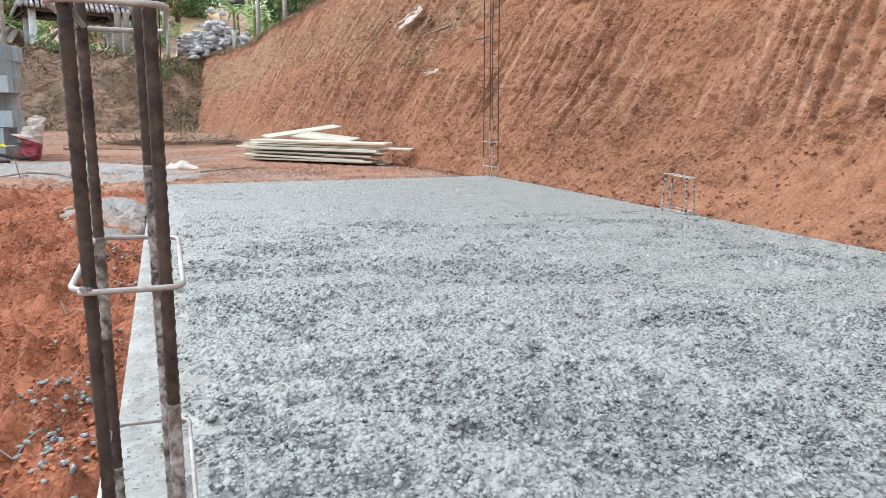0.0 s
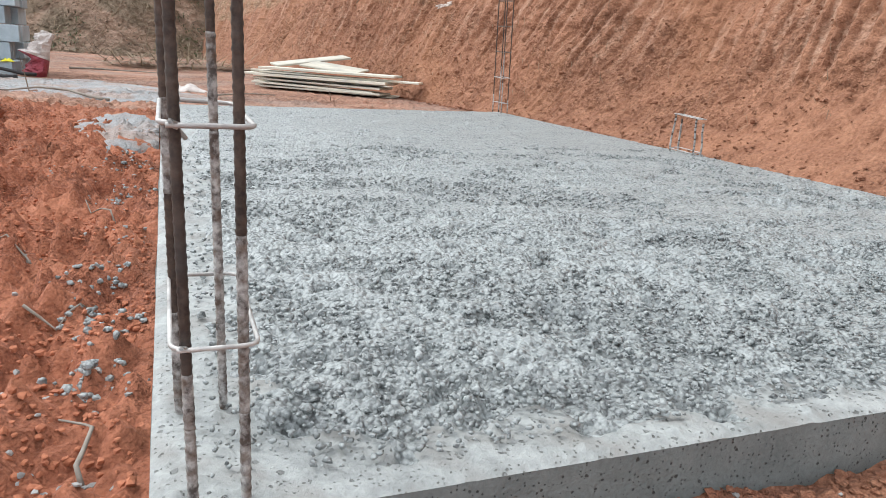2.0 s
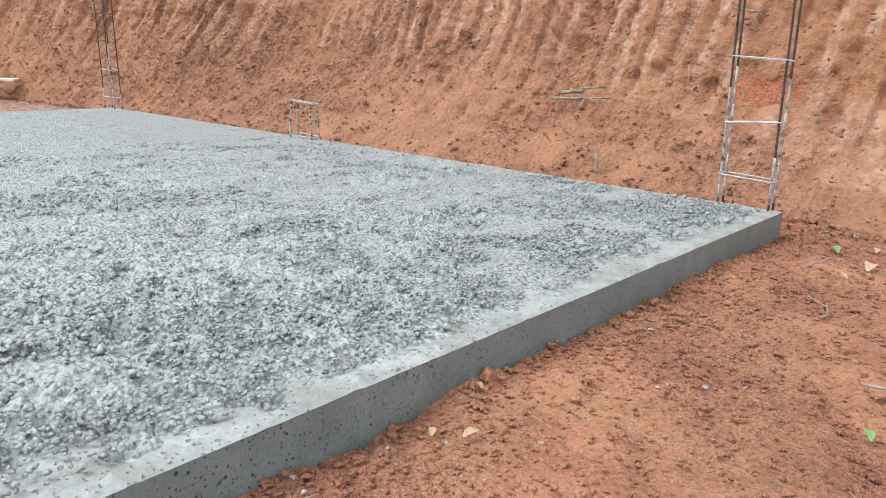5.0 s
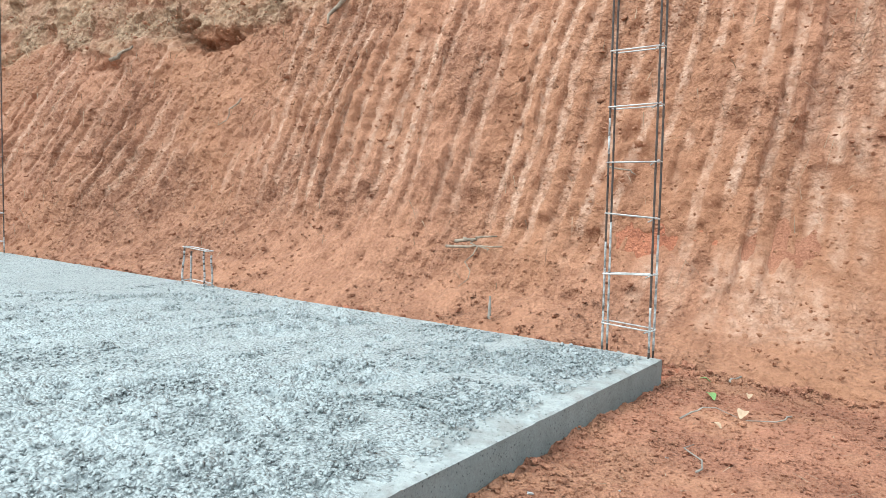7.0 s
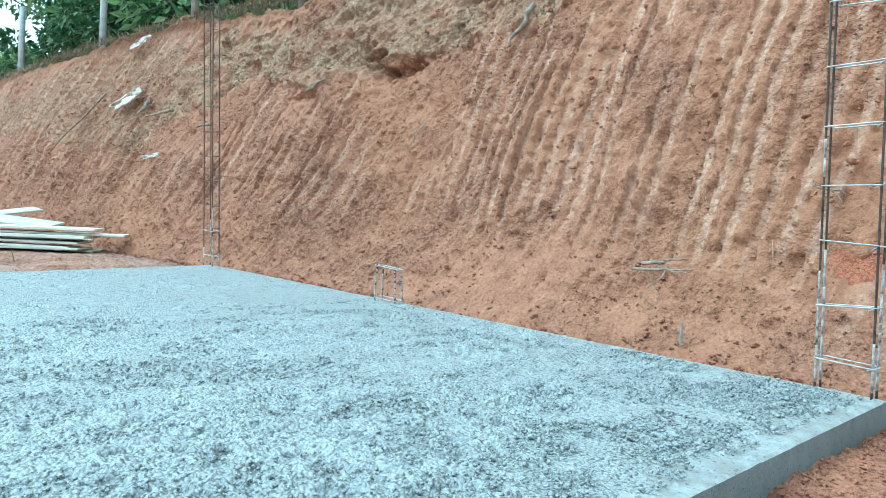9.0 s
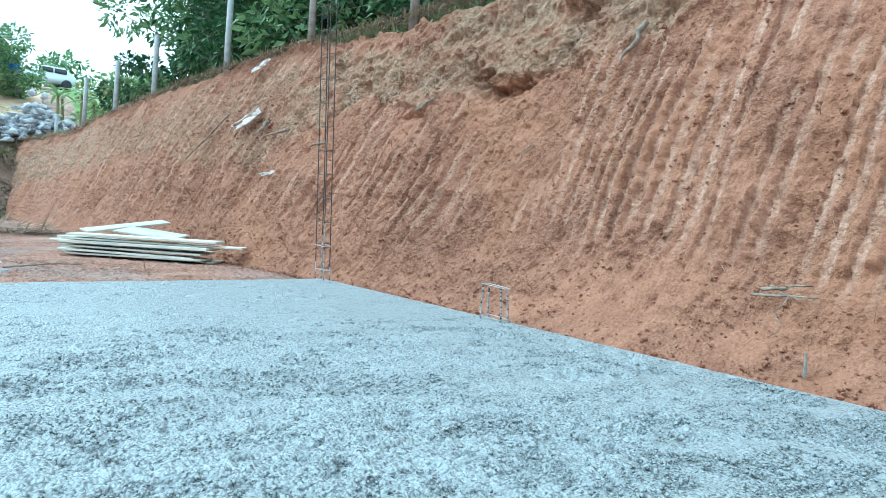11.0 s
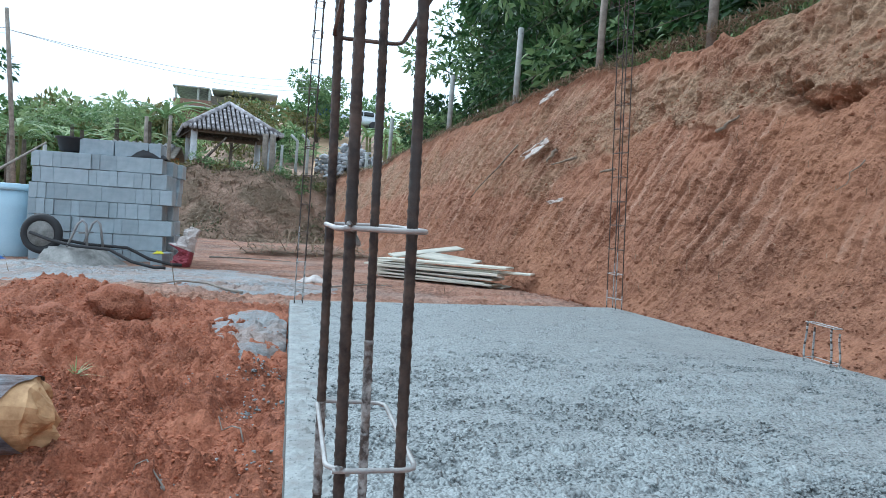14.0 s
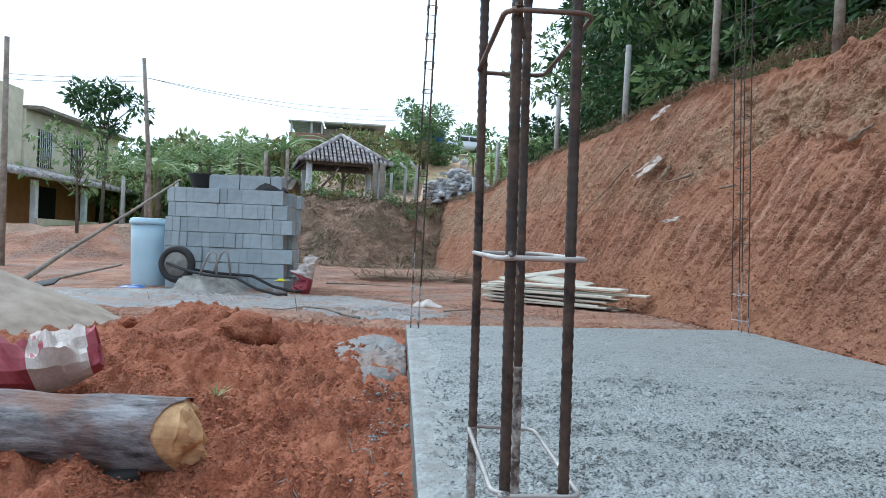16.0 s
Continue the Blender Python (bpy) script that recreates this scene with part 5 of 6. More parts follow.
def tree(x, y, z, height, spread, count, leaf, material, label, seed, low=0.35, trunk=0.09, category="tree", group="", clumps=22):
    rnd = np.random.RandomState(seed)
    t = empty("tree" if category == "tree" else category, pose(x, y, z), label, category, group)
    bm = bmesh.new()
    lean = rnd.uniform(-0.06, 0.06, 2)
    tube(bm, [(lean[0] * k * height / 6, lean[1] * k * height / 6, height * 0.92 * k / 6 - 0.1 * (k == 0)) for k in range(7)], [trunk * (1 - 0.8 * k / 6) for k in range(7)], 8)
    cs = []
    for k in range(clumps):
        a, h = rnd.uniform(0, 6.28), low + (1 - low) * rnd.uniform(0, 1) ** 0.8
        reach = spread * rnd.uniform(0.25, 1.0) * (1.15 - abs(h - (low + 1) / 2) * 1.1)
        c = (reach * math.cos(a), reach * math.sin(a), h * height)
        cs.append(c)
        if k % 2 == 0 and category == "tree":
            s = max(0.15, h - 0.25) * height
            tube(bm, [(0, 0, s), (c[0] * 0.5, c[1] * 0.5, s + (c[2] - s) * 0.6), c], [trunk * 0.35, trunk * 0.22, trunk * 0.08], 5)
    part("trunk", bm, M_TRUNK, t)
    leaves("crown", np.array(cs), rnd.uniform(0.22, 0.42, clumps) * spread, count, leaf, material, t, rnd)
    return t


def frond_plant(name, x, y, z, height, n, length, material, label, seed, banana=True, group=""):
    """Banana or palm: a stem and long arching leaves, each its own part."""
    rnd = random.Random(seed)
    t = empty(name, pose(x, y, z), label, name.replace("_", " "), group)
    part("stem", tube(bmesh.new(), [(0, 0, -0.1), (0.02, 0, height * 0.5), (0, 0.03, height)], [0.11, 0.09, 0.06], 8), M_TRUNK if not banana else M_LEAFDRY, t)
    for k in range(n):
        a = 2 * math.pi * k / n + rnd.uniform(-0.3, 0.3)
        lift, ln = rnd.uniform(0.55, 1.25), length * rnd.uniform(0.75, 1.15)
        vs, fs = [], []
        segs = 11
        for i in range(segs):
            u = i / (segs - 1)
            rr, zz = ln * u * math.cos(lift * (1 - 0.9 * u)), height + ln * (math.sin(lift) * u - 0.75 * u * u)
            wd = (0.13 if banana else 0.34) * ln * 0.45 * math.sin(math.pi * min(1, u * 0.9 + 0.08)) ** 0.8
            if banana:
                for s in (-1, 0, 1):
                    vs.append((rr * math.cos(a) - s * wd * math.sin(a), rr * math.sin(a) + s * wd * math.cos(a), zz - abs(s) * wd * 0.3))
                if i:
                    q0 = (i - 1) * 3
                    fs += [(q0, q0 + 1, q0 + 4, q0 + 3), (q0 + 1, q0 + 2, q0 + 5, q0 + 4)]
            else:
                for s in (-1, 1):
                    for h in (0.0, 0.06):
                        r2 = rr + h * ln
                        b0 = len(vs)
                        w0 = 0.018 * ln
                        tipx, tipy = r2 + 0.12 * ln, s * wd
                        for px, py, pz in ((r2, 0, 0), (r2 + w0, 0, 0), (tipx, tipy, -0.35 * wd)):
                            vs.append((px * math.cos(a) - py * math.sin(a), px * math.sin(a) + py * math.cos(a), zz + pz))
                        fs.append((b0, b0 + 1, b0 + 2))
        link("leaf", vs, fs, material, t, "", False)
    return t


# dense wood above the bank
rs = np.random.RandomState(12)
for k in range(26):
    y = 3.5 + 15.0 * (k / 25) + rs.uniform(-0.4, 0.4)
    back = (1.9, 3.6, 5.8)[k % 3] + rs.uniform(-0.4, 0.5)
    x = float(bank_x(np.array(y), crest(np.array(y)))) + back + (0.5 if y > 15 else 0)
    h = rs.uniform(4.2, 6.5) + (back > 3) * 1.8
    tree(x, y, float(crest(np.array(y))) + back * 0.2, h, rs.uniform(1.5, 2.2), 4200, 0.21, M_LEAF if k % 4 else M_LEAFMID, "dense dark green tree in the wood above the bank", 700 + k, 0.05, 0.09, "tree", "wood above the bank", 26)
for k in range(18):
    y = 3.2 + 15.4 * k / 17
    x = float(bank_x(np.array(y), crest(np.array(y)))) + 1.15 + rs.uniform(-0.2, 0.4)
    tree(x, y, float(crest(np.array(y))) + 0.15, rs.uniform(0.9, 1.8), 0.75, 900, 0.15, M_LEAF if k % 3 else M_LEAFMID, "leafy dark green shrub behind the fence", 760 + k, 0.1, 0.03, "shrub", "shrubs behind the fence", 12)


# ---- fence along the top of the cut ----
def fence_post(x, y, z0, z1, r, material, label, lean=0.0, bent=False):
    pts = [(0, 0, -0.15), (lean * 0.5, 0, (z1 - z0) * 0.5), (lean, 0, z1 - z0)]
    if bent:
        pts.append((lean - 0.22, 0.05, z1 - z0 + 0.2))
    ob = part("fence_post", tube(bmesh.new(), pts, [r, r * 0.97, r * 0.95] + [r * 0.9] * bent, 8), material)
    ob.matrix_basis = pose(x, y, z0)
    tagged(ob, label, "fence post", "fence posts")
    return (x + lean, y, z0, z1)


row = []
for y, h, wood in ((6.4, 1.3, True), (8.55, 1.5, True), (11.0, 1.35, False), (14.2, 1.3, False), (16.6, 1.25, False), (19.0, 1.3, False)):
    x = float(bank_x(np.array(y), crest(np.array(y)))) + 0.12
    row.append(fence_post(x, y, float(crest(np.array(y))) + 0.02, float(crest(np.array(y))) + h, 0.055, M_WOODPOST if wood else M_POST, "weathered wooden fence post above the clay bank" if wood else "slim grey concrete fence post above the clay bank", 0.03))
for k, (x, y) in enumerate(((2.95, 22.6), (2.3, 23.2), (0.36, 23.6), (0.0, 24.0), (-0.5, 24.3), (-0.75, 24.6))):
    z = float(ground_z(np.array(x), np.array(y)))
    row.append(fence_post(x, y, z, z + 1.25, 0.05, M_POST, "grey concrete fence post at the terrace edge", 0.02, k in (2, 3)))
for (ax, ay, a0, a1), (bx, by_, b0, b1) in zip(row, row[1:]):
    for f in (0.3, 0.6, 0.92):
        p, q_ = Vector((ax, ay, a0 + (a1 - a0) * f)), Vector((bx, by_, b0 + (b1 - b0) * f))
        w = part("fence_wire", tube(bmesh.new(), [p, p.lerp(q_, 0.5) - Vector((0, 0, 0.03)), q_], 0.004, 4), M_WIREDARK)
        tagged(w, "thin rusty barbed wire strand between fence posts", "fence wire", "fence wires")
for k, x in enumerate((-4.6, -5.3, -6.2, -7.0, -7.9, -8.6, -3.9)):
    y = 21.5 if x < -5 else 22.9
    z = float(ground_z(np.array(x), np.array(y)))
    fence_post(x, y, z, z + (1.9 if k % 3 == 0 else 1.5), 0.06, M_POST if k % 2 else M_WOODPOST, "old grey fence post in front of the garden")


# white rags and plastic caught in the bank
M_SCRAP = mat("dirty_plastic_film", (0.26, 0.19, 0.15), (0.56, 0.5, 0.45), scale=14, rough=0.5, bump=0.3, bump_scale=40)


def scrap(y, z, w, h, label, seed):
    nu = 12
    vs = []
    for i in range(nu):
        for j in range(nu):
            u, v = i / (nu - 1) - 0.5, j / (nu - 1) - 0.5
            wob = 0.35 * float(fbm(np.array(u * 5.0 + seed), np.array(v * 5.0), 3, 651))
            yy, zz = y + w * (u + wob * 0.5) * (1 - 0.5 * abs(v)), z + h * (v + wob * 0.4 + 0.6 * u)
            vs.append((face_point(yy, zz) - 0.05 + 0.03 * wob, yy, zz))
    fs = [f for f in grid_faces(nu, nu).tolist() if float(fbm(np.array(f[0] // nu * 0.55 + seed), np.array(f[0] % nu * 0.55), 2, 661)) > -0.12]
    ob = link("plastic_scrap", vs, fs, M_SCRAP)
    so = ob.modifiers.new("thickness", "SOLIDIFY")
    so.thickness = 0.004
    tagged(ob, label, "plastic scrap")


scrap(8.8, 1.76, -0.5, 0.2, "torn whitish plastic sheet half buried in the bank", 1)
scrap(9.3, 2.62, -0.4, 0.14, "torn white plastic hanging from the top of the cut", 4)
scrap(7.5, 1.0, -0.35, 0.05, "pale stone streak in the clay bank", 7)


# ---- gazebo ----
def gazebo(m):
    t = empty("gazebo", m, "small open gazebo with a mossy clay tile roof and white posts", "gazebo")
    hw, ze, za = 1.62, 1.28, 2.42
    for sxn in (-1, 1):
        for syn in (-1, 1):
            bm = bmesh.new()
            box(bm, (sxn * 1.25 - 0.1, syn * 1.25 - 0.1, -0.4), (sxn * 1.25 + 0.1, syn * 1.25 + 0.1, 1.3), 0.01)
            part("post", bm, M_WHITE, t)
    for k in range(4):
        bm = bmesh.new()
        box(bm, (-1.35, -1.32, 1.2), (1.35, -1.2, 1.32), 0.01, pose(0, 0, 0, 0, 0, 90 * k))
        part("beam", bm, M_WOODPOST, t)
    for k in range(4):
        rot = Matrix.Rotation(radians(90 * k), 4, "Z")
        bm = bmesh.new()
        v = [bm.verts.new(rot @ Vector(p)) for p in ((-hw, -hw, ze - 0.05), (hw, -hw, ze - 0.05), (0, 0, za - 0.06))]
        bm.faces.new(v)
        bmesh.ops.solidify(bm, geom=bm.faces[:], thickness=0.04)
        deck = part("roof_side", bm, M_WOODPOST, t)
        bm = bmesh.new()
        for j in range(22):
            x = -hw + 2 * hw * (j + 0.5) / 22
            run = (hw - abs(x)) / hw
            segs = max(1, int(run * 8))
            for i in range(segs):
                a, b = i / 8 - 0.02, min(run, (i + 1) / 8 + 0.015)
                p0 = Vector((x, -hw * (1 - a), ze + (za - ze) * a + 0.03))
                p1 = Vector((x, -hw * (1 - b), ze + (za - ze) * b + 0.0))
                tube(bm, [rot @ p0, rot @ p1], [0.062, 0.05], 8)
        part("roof_tiles", bm, M_TILE, deck, "rows of half-round clay tiles")
        bm = bmesh.new()
        tube(bm, [rot @ Vector((-hw, -hw, ze + 0.02)), rot @ Vector((0, 0, za + 0.03))], 0.09, 8)
        part("hip_ridge", bm, M_TILE, deck)
    return t


gazebo(pose(-2.42, 25.9, 2.15, 0, 0, 12))
twig("leaning_plank", [(-3.3, 23.9, 2.0), (-2.3, 24.1, 3.2)], 0.07, M_TRUNK, "dark plank leaning against the gazebo", "plank")
for x in (-1.05, -0.8):
    bm = bmesh.new()
    box(bm, (-0.09, -0.09, -0.3), (0.09, 0.09, 1.35), 0.015)
    ob = part("gate_post", bm, M_WOODPOST)
    ob.matrix_basis = pose(x, 24.3, 2.1)
    tagged(ob, "weathered grey gate post at the terrace edge", "gate post", "gate posts")

# rubble heap on the terrace edge
n = 420
a = RND.uniform(0, 1, n)
x, y = 0.9 + 1.9 * a + RND.normal(0, 0.15, n), 24.5 + RND.normal(0, 0.35, n)
z = ground_z(x, y) + np.abs(RND.normal(0, 0.22, n)) * (1.9 - np.abs(a - 0.6) * 1.8) + 0.15
lumps("rubble_heap", np.stack([x, y, z], 1), RND.uniform(0.06, 0.17, n), M_RUBBLE, "heap of broken grey concrete rubble on the terrace", "rubble heap", 0.65)

# lawn and dirt road on the hill
def strip(name, pts, w, material, label, lift):
    vs = []
    for (x, y) in pts:
        for s in np.linspace(-1, 1, 5):
            px = x + s * w
            vs.append((px, y, float(ground_z(np.array(px), np.array(y))) + lift))
    return tagged(link(name, vs, grid_faces(len(pts), 5).tolist(), material), label, kind="structure")


M_LAWN = mat("lawn", (0.07, 0.16, 0.025), (0.2, 0.34, 0.07), scale=3, rough=0.95, bump=0.5, bump_scale=20, stain=(0.28, 0.3, 0.1), stain_scale=0.5)
M_ROAD = mat("dirt_road", (0.5, 0.33, 0.2), (0.66, 0.48, 0.32), scale=2, rough=0.95, bump=0.3, bump_scale=15)
yy = np.linspace(25.5, 110, 40)
strip("lawn", [(-14, y) for y in yy], 40, M_LAWN, "rough green grass on the hillside behind", 0.05)
strip("dirt_road", [(1.8 + 1.6 * smooth(28, 52, y) + 0.6 * math.sin(y * 0.1), y) for y in np.linspace(25.5, 60, 30)], 1.15, M_ROAD, "pale sandy dirt road climbing the hill", 0.12)


# ---- white car far up the road ----
def car(m):
    t = empty("parked_car", m, "small white hatchback parked on the dirt road", "car")
    bm = bmesh.new()
    prof = [(-1.9, 0.35), (-1.95, 0.75), (-1.75, 0.95), (-1.2, 1.38), (0.2, 1.42), (0.85, 0.98), (1.75, 0.85), (1.92, 0.6), (1.9, 0.33)]
    l, r = [bm.verts.new((x, -0.8, z)) for x, z in prof], [bm.verts.new((x, 0.8, z)) for x, z in prof]
    bm.faces.new(l)
    bm.faces.new(r[::-1])
    for k in range(len(prof)):
        j = (k + 1) % len(prof)
        bm.faces.new((l[k], l[j], r[j], r[k]))
    bmesh.ops.bevel(bm, geom=list(bm.edges), offset=0.06, segments=2, affect="EDGES")
    part("body", bm, M_CARPAINT, t)
    for s in (-1, 1):
        for x0, x1 in ((-1.25, -0.45), (-0.38, 0.5)):
            bm = bmesh.new()
            box(bm, (x0, s * 0.81 - 0.01, 0.98), (x1, s * 0.81 + 0.01, 1.3), 0.02)
            part("side_window", bm, M_GLASS, t)
        for x in (-1.25, 1.2):
            bm = bmesh.new()
            lathe(bm, [(0.2, -0.1), (0.32, -0.09), (0.32, 0.09), (0.2, 0.1)], 20, pose(x, s * 0.76, 0.32, 90, 0, 0))
            part("wheel", bm, M_RUBBER, t)


car(pose(4.3, 54.5, float(ground_z(np.array(4.3), np.array(54.5))) + 0.1, 0, 0, 195))
bm = bmesh.new()
lathe(bm, [(0.62, 0), (0.7, 0.05), (0.8, 0.75), (0.84, 0.8), (0.84, 0.92), (0.6, 1.05), (0.1, 1.1)], 24)
tank = part("water_tank", bm, M_BLUE)
tank.matrix_basis = pose(2.0, 49.5, 7.9)
tagged(tank, "blue plastic water tank on a stand", "water tank")
bm = bmesh.new()
box(bm, (-0.8, -0.8, -3.2), (0.8, 0.8, 0.0), 0.03)
stand = part("tank_stand", bm, M_WOODPOST)
stand.matrix_basis = pose(2.0, 49.5, 7.9)
tagged(stand, "dark stand under the water tank", "tank stand")


# ---- houses ----
def slab_box(parent, name, lo, hi, material, label="", bevel=0.01):
    bm = bmesh.new()
    box(bm, lo, hi, bevel)
    return part(name, bm, material, parent, label, True)


def tiled_roof(parent, x0, x1, y_low, y_high, z_low, z_high, pitch=0.22, rr=0.09):
    deck = slab_box(parent, "roof", (x0, min(y_low, y_high), -0.03), (x1, max(y_low, y_high), 0.03), M_WOODPOST)
    for v in deck.data.vertices:
        v.co.z += z_low + (z_high - z_low) * (v.co.y - y_low) / (y_high - y_low)
    bm = bmesh.new()
    n = int((x1 - x0) / pitch)
    for k in range(n):
        x = x0 + (k + 0.5) * pitch
        tube(bm, [(x, y_low, z_low + 0.05), (x, y_high, z_high + 0.05)], rr, 6)
    part("roof_tiles", bm, M_TILE, deck, "rows of weathered clay tiles")


def big_house():
    t = empty("two_storey_house", pose(-16.2, 30.4, 0.5, 0, 0, 88), "two-storey cream house with a tiled porch and barred windows", "house")
    slab_box(t, "upper_wall", (0.0, 0.0, 2.2), (9.0, 7.0, 5.3), M_PLASTER)
    slab_box(t, "parapet_wall", (-3.2, 0.1, 2.2), (-0.02, 7.0, 6.1), M_PLASTER)
    slab_box(t, "lower_wall", (-9.5, -1.6, -0.3), (9.0, -1.4, 2.3), M_ORANGE)
    slab_box(t, "eave", (0.0, -0.7, 5.3), (9.4, 7.4, 5.45), M_WOODPOST)
    # window panels on a solid wall, the room's shade being their dark colour
    for x in (1.0, 3.9, 6.6):
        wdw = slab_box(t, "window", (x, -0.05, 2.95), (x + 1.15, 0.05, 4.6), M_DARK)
        for j in range(7):
            slab_box(wdw, "window_bar", (x + 0.06 + j * 0.165, -0.09, 2.95), (x + 0.09 + j * 0.165, -0.06, 4.6), M_WHITE, "", 0.002)
    # doorways are dark boxes that paint the shade within
    for x in (-7.0, -2.0, 3.2):
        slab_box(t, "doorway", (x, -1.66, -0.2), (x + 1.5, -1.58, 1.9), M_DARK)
    for x in (-9.0, -5.4, -1.8, 1.8, 5.4):
        slab_box(t, "porch_post", (x, -3.5, -0.4), (x + 0.2, -3.3, 1.9), M_WHITE)
    slab_box(t, "low_wall", (-5.4, -3.6, -0.4), (5.5, -3.48, 0.55), M_PLASTER)
    tiled_roof(t, -10.2, 6.8, -3.9, -0.06, 1.95, 2.7, 0.3, 0.1)


big_house()


def small_roofed(m, w, label):
    t = empty("shed", m, label, "shed", "tiled sheds")
    for x in (0.1, w * 0.5, w - 0.2):
        slab_box(t, "post", (x, 0.1, -0.8), (x + 0.14, 0.24, 1.25), M_WHITE)
    slab_box(t, "rear_wall", (0, 2.0, -0.8), (w, 2.15, 1.7), M_ORANGE)
    tiled_roof(t, -0.2, w + 0.2, -0.2, 1.2, 1.25, 1.75)
    tiled_roof(t, -0.2, w + 0.2, 2.6, 1.2, 1.25, 1.75)


small_roofed(pose(-6.3, 25.5, 1.2, 0, 0, 0), 2.0, "low shed with a weathered clay tile roof")


M_BRICKWALL = mat("dull_brick_wall", (0.16, 0.09, 0.07), (0.32, 0.19, 0.15), scale=4, rough=0.9, bump=0.2)


def hill_house():
    t = empty("hill_house", pose(-10.8, 68.5, 9.6, 0, 0, 3), "unfinished two-level house on the hilltop", "house")
    slab_box(t, "lower_wall", (0, 0, -2.0), (8.0, 6, 0.7), M_BRICKWALL)
    slab_box(t, "floor_plate", (-0.4, -0.9, 0.7), (8.2, 6, 0.9), M_POST)
    slab_box(t, "upper_wall", (2.8, 0.2, 0.9), (8.0, 6, 2.1), M_WOODPOST)
    slab_box(t, "parapet", (-0.4, -0.9, 0.9), (2.9, -0.75, 1.45), M_BRICKWALL)
    for x in (-0.3, 1.6, 2.6):
        slab_box(t, "post", (x, -0.8, 0.9), (x + 0.2, -0.6, 2.5), M_POST)
    slab_box(t, "roof", (-0.5, -1.0, 2.5), (2.7, 6, 2.62), M_TILE)
    slab_box(t, "roof", (2.9, -1.2, 2.45), (8.8, 6.2, 2.6), M_POST)


hill_house()


# ---- power poles and cables ----
def pole(x, y, z, h, lean, label):
    ob = part("power_pole", tube(bmesh.new(), [(0, 0, -0.5), (lean * 0.5, 0, h * 0.5), (lean, 0, h)], [0.06, 0.055, 0.045], 10), M_WOODPOST)
    ob.matrix_basis = pose(x, y, z)
    return tagged(ob, label, "power pole", "power poles")


pole(-6.62, 18.4, 0.6, 4.65, -0.37, "tall slim weathered power pole leaning slightly")
pole(-7.72, 13.45, 0.1, 4.2, -0.05, "tall slim grey pole beside the house")


def cable(p, q_, sag, label):
    p, q_ = Vector(p), Vector(q_)
    pts = [p.lerp(q_, k / 12) - Vector((0, 0, sag * 4 * (k / 12) * (1 - k / 12))) for k in range(13)]
    ob = part("cable", tube(bmesh.new(), pts, 0.007, 5), M_STEEL)
    tagged(ob, label, "cable", "overhead cables")


cable((-6.98, 18.4, 4.75), (3.5, 40, 8.6), 0.7, "thin dark overhead cable across the sky")
cable((-6.98, 18.4, 4.75), (2.5, 33, 7.4), 0.5, "thin dark overhead cable across the sky")
cable((-6.98, 18.4, 4.78), (-14.0, 15.0, 4.6), 0.35, "thin dark overhead cable across the sky")
cable((-6.98, 18.4, 4.65), (-14.0, 14.6, 4.4), 0.35, "thin dark overhead cable across the sky")
cable((-3.3, 27.5, 5.6), (2.2, 27.0, 5.9), 0.25, "slack dark cable hanging above the gazebo")

# ---- garden and hillside plants ----
for k in range(9):
    x, y = -10.0 + 0.66 * k + rs.uniform(-0.3, 0.3), 27.0 + rs.uniform(-1.5, 3.5)
    frond_plant("banana_plant", x, y, max(1.1, float(ground_z(np.array(x), np.array(y))) - 0.2), rs.uniform(1.5, 2.3), 9, rs.uniform(1.6, 2.2), M_LEAFLIGHT if k % 2 else M_LEAFMID, "light green banana plant with tattered leaves", 800 + k, True, "banana plants")
for k, (x, y, z, h) in enumerate(((-9.2, 25.0, 0.9, 2.1), (-7.6, 26.0, 1.1, 2.3), (0.75, 25.4, 2.1, 0.8), (-6.4, 27.0, 1.6, 2.3), (-8.4, 24.0, 0.9, 1.7), (-6.9, 24.6, 1.2, 1.9), (-5.2, 26.5, 1.8, 2.0))):
    frond_plant("palm", x, y, z, h, 13, 1.7, M_LEAFLIGHT if k == 2 else M_LEAFMID, "small palm with arching feathered fronds", 830 + k, False, "palms")
for k in range(16):
    x, y = -13 + 0.52 * k + rs.uniform(-0.4, 0.4), 30 + rs.uniform(0, 5)
    tree(x, y, float(ground_z(np.array(x), np.array(y))), rs.uniform(3.0, 4.6), 1.6, 900, 0.34, (M_LEAFLIGHT, M_LEAFMID, M_LEAFDRY)[k % 3], "bushy light green shrub on the garden slope", 850 + k, 0.05, 0.06, "shrub", "garden shrubs", 14)
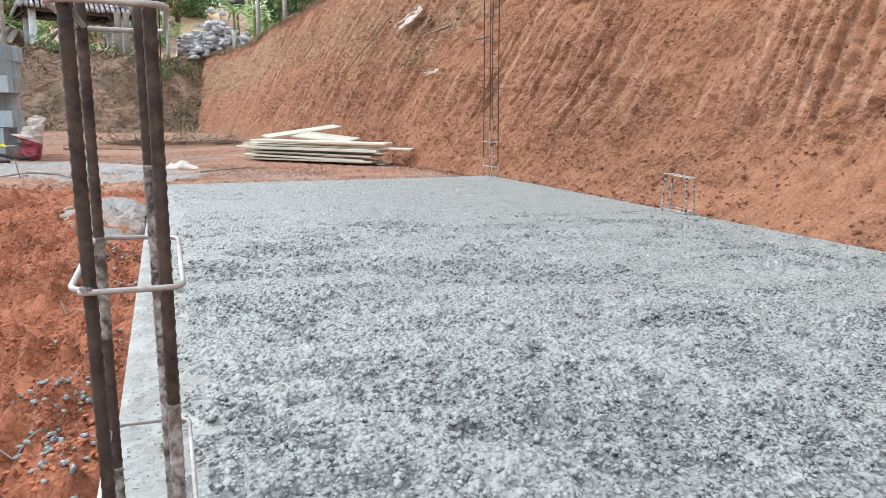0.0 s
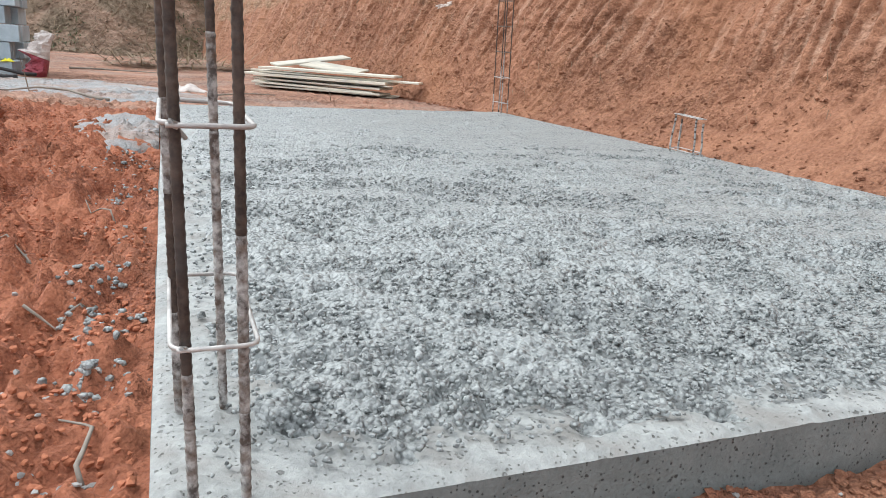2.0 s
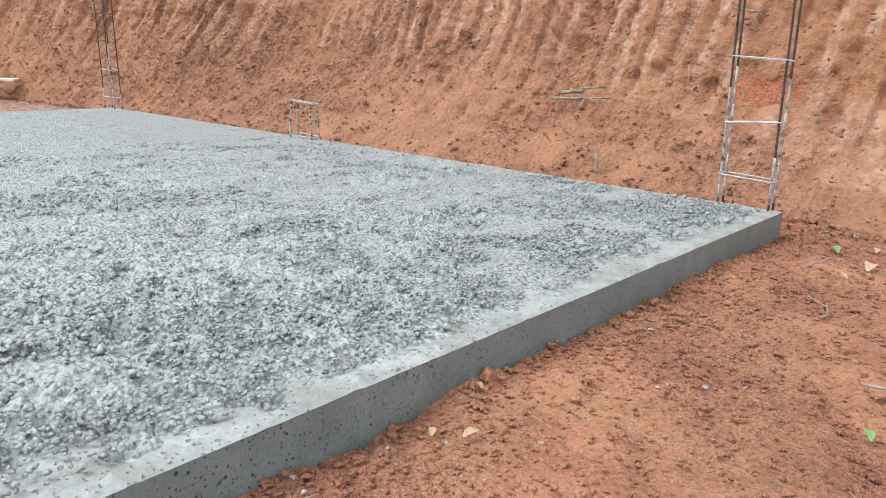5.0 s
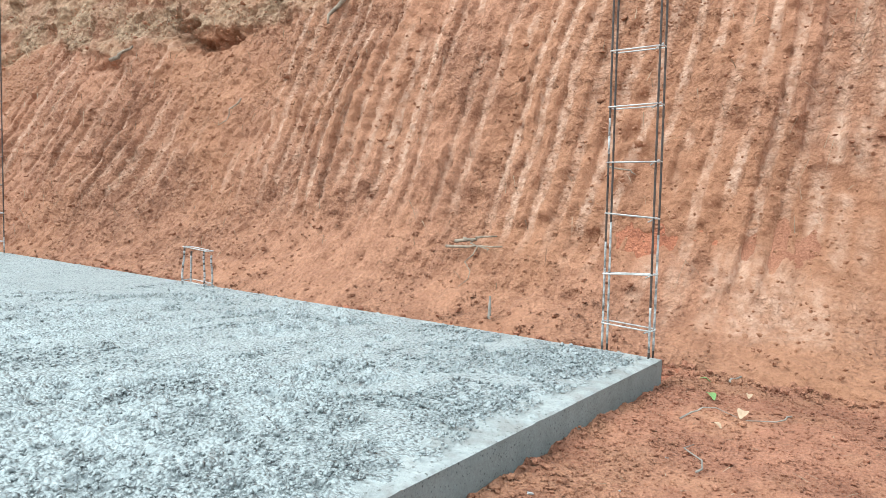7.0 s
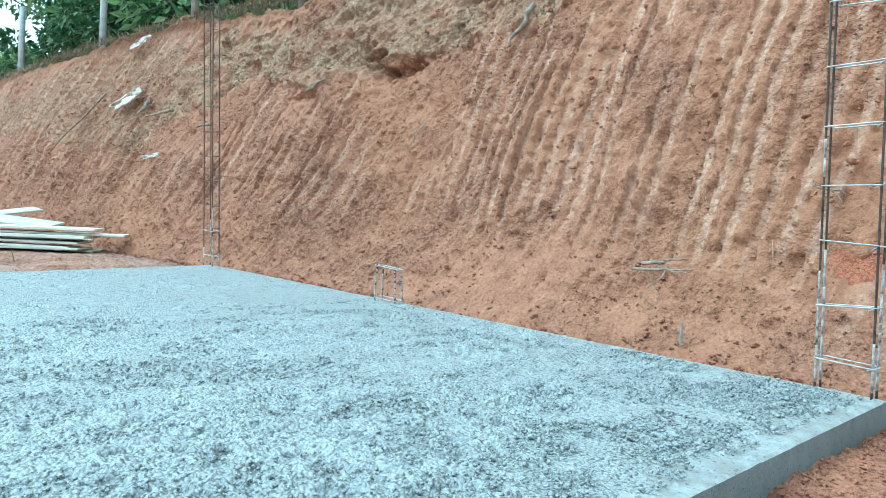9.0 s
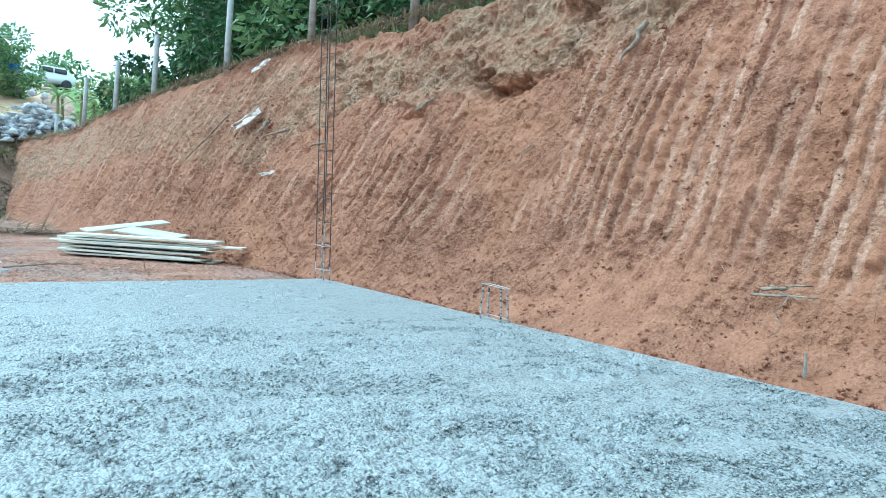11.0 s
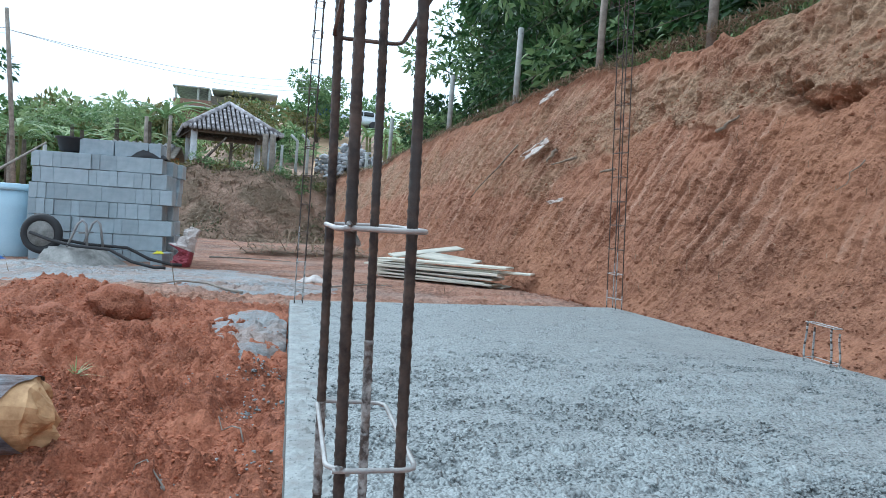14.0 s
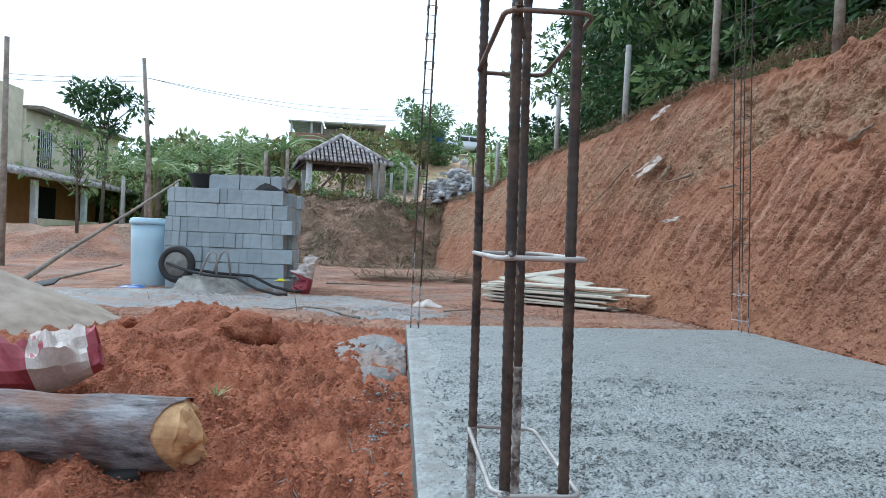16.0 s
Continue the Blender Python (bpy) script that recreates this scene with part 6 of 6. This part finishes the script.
for k in range(20):
    x, y = -4.5 + 0.75 * k + rs.uniform(-0.4, 0.4), 38 + rs.uniform(0, 14)
    if 1.2 < x < 5.5:
        continue
    tree(x, y, float(ground_z(np.array(x), np.array(y))), rs.uniform(1.2, 2.2), 1.4, 600, 0.36, (M_LEAFMID, M_LEAFDRY, M_LEAFLIGHT)[k % 3], "rounded green bush on the hillside", 880 + k, 0.05, 0.06, "shrub", "hillside shrubs", 14)
tree(-3.2, 36, float(ground_z(np.array(-3.2), np.array(36))), 3.4, 2.2, 2200, 0.26, M_LEAFDRY, "olive and rust coloured tree behind the gazebo", 901, 0.25, 0.1)
tree(1.3, 47.5, float(ground_z(np.array(1.3), np.array(47.5))) - 0.3, 4.4, 2.3, 3200, 0.32, M_LEAFMID, "round dark green tree on the hill", 902, 0.15, 0.14)
tree(-11.6, 27.2, 0.9, 5.4, 1.2, 1100, 0.26, M_LEAF, "tall thin tree with a tufted crown by the house", 903, 0.68, 0.09)
tree(-8.9, 19.2, 0.6, 2.9, 1.1, 420, 0.2, M_LEAFMID, "sparse small tree in front of the house", 904, 0.4, 0.05)
for k in range(7):
    x, y = 3.6 + 0.6 * k, 38.5 + rs.uniform(-2, 3)
    frond_plant("banana_plant", x, y, float(ground_z(np.array(x), np.array(y))), rs.uniform(1.6, 2.4), 8, 1.7, M_LEAFLIGHT if k % 2 else M_LEAFMID, "banana plant growing by the dirt road", 910 + k, True, "banana plants")
for k in range(9):
    x = -3.4 + 0.55 * k + rs.uniform(-0.2, 0.2)
    y = 23.2 + rs.uniform(-0.5, 0.5)
    tree(x, y, float(ground_z(np.array(x), np.array(y))) - 0.1, rs.uniform(0.2, 0.4), 0.45, 260, 0.10, M_LEAFMID if k % 2 else M_LEAFDRY, "low straggling weeds on the rear slope", 960 + k, 0.1, 0.02, "shrub", "weeds on the rear slope", 9)
# far wooded ridge
for k in range(18):
    x, y = -46 + 5.0 * k + rs.uniform(-1.5, 1.5), 84 + rs.uniform(-6, 10)
    tree(x, y, float(ground_z(np.array(x), np.array(y))) - 0.5, rs.uniform(4.0, 6.5), 4.0, 650, 0.9, M_LEAFMID if k % 2 else M_LEAFLIGHT, "distant green trees along the ridge", 940 + k, 0.05, 0.15, "tree", "ridge trees", 16)
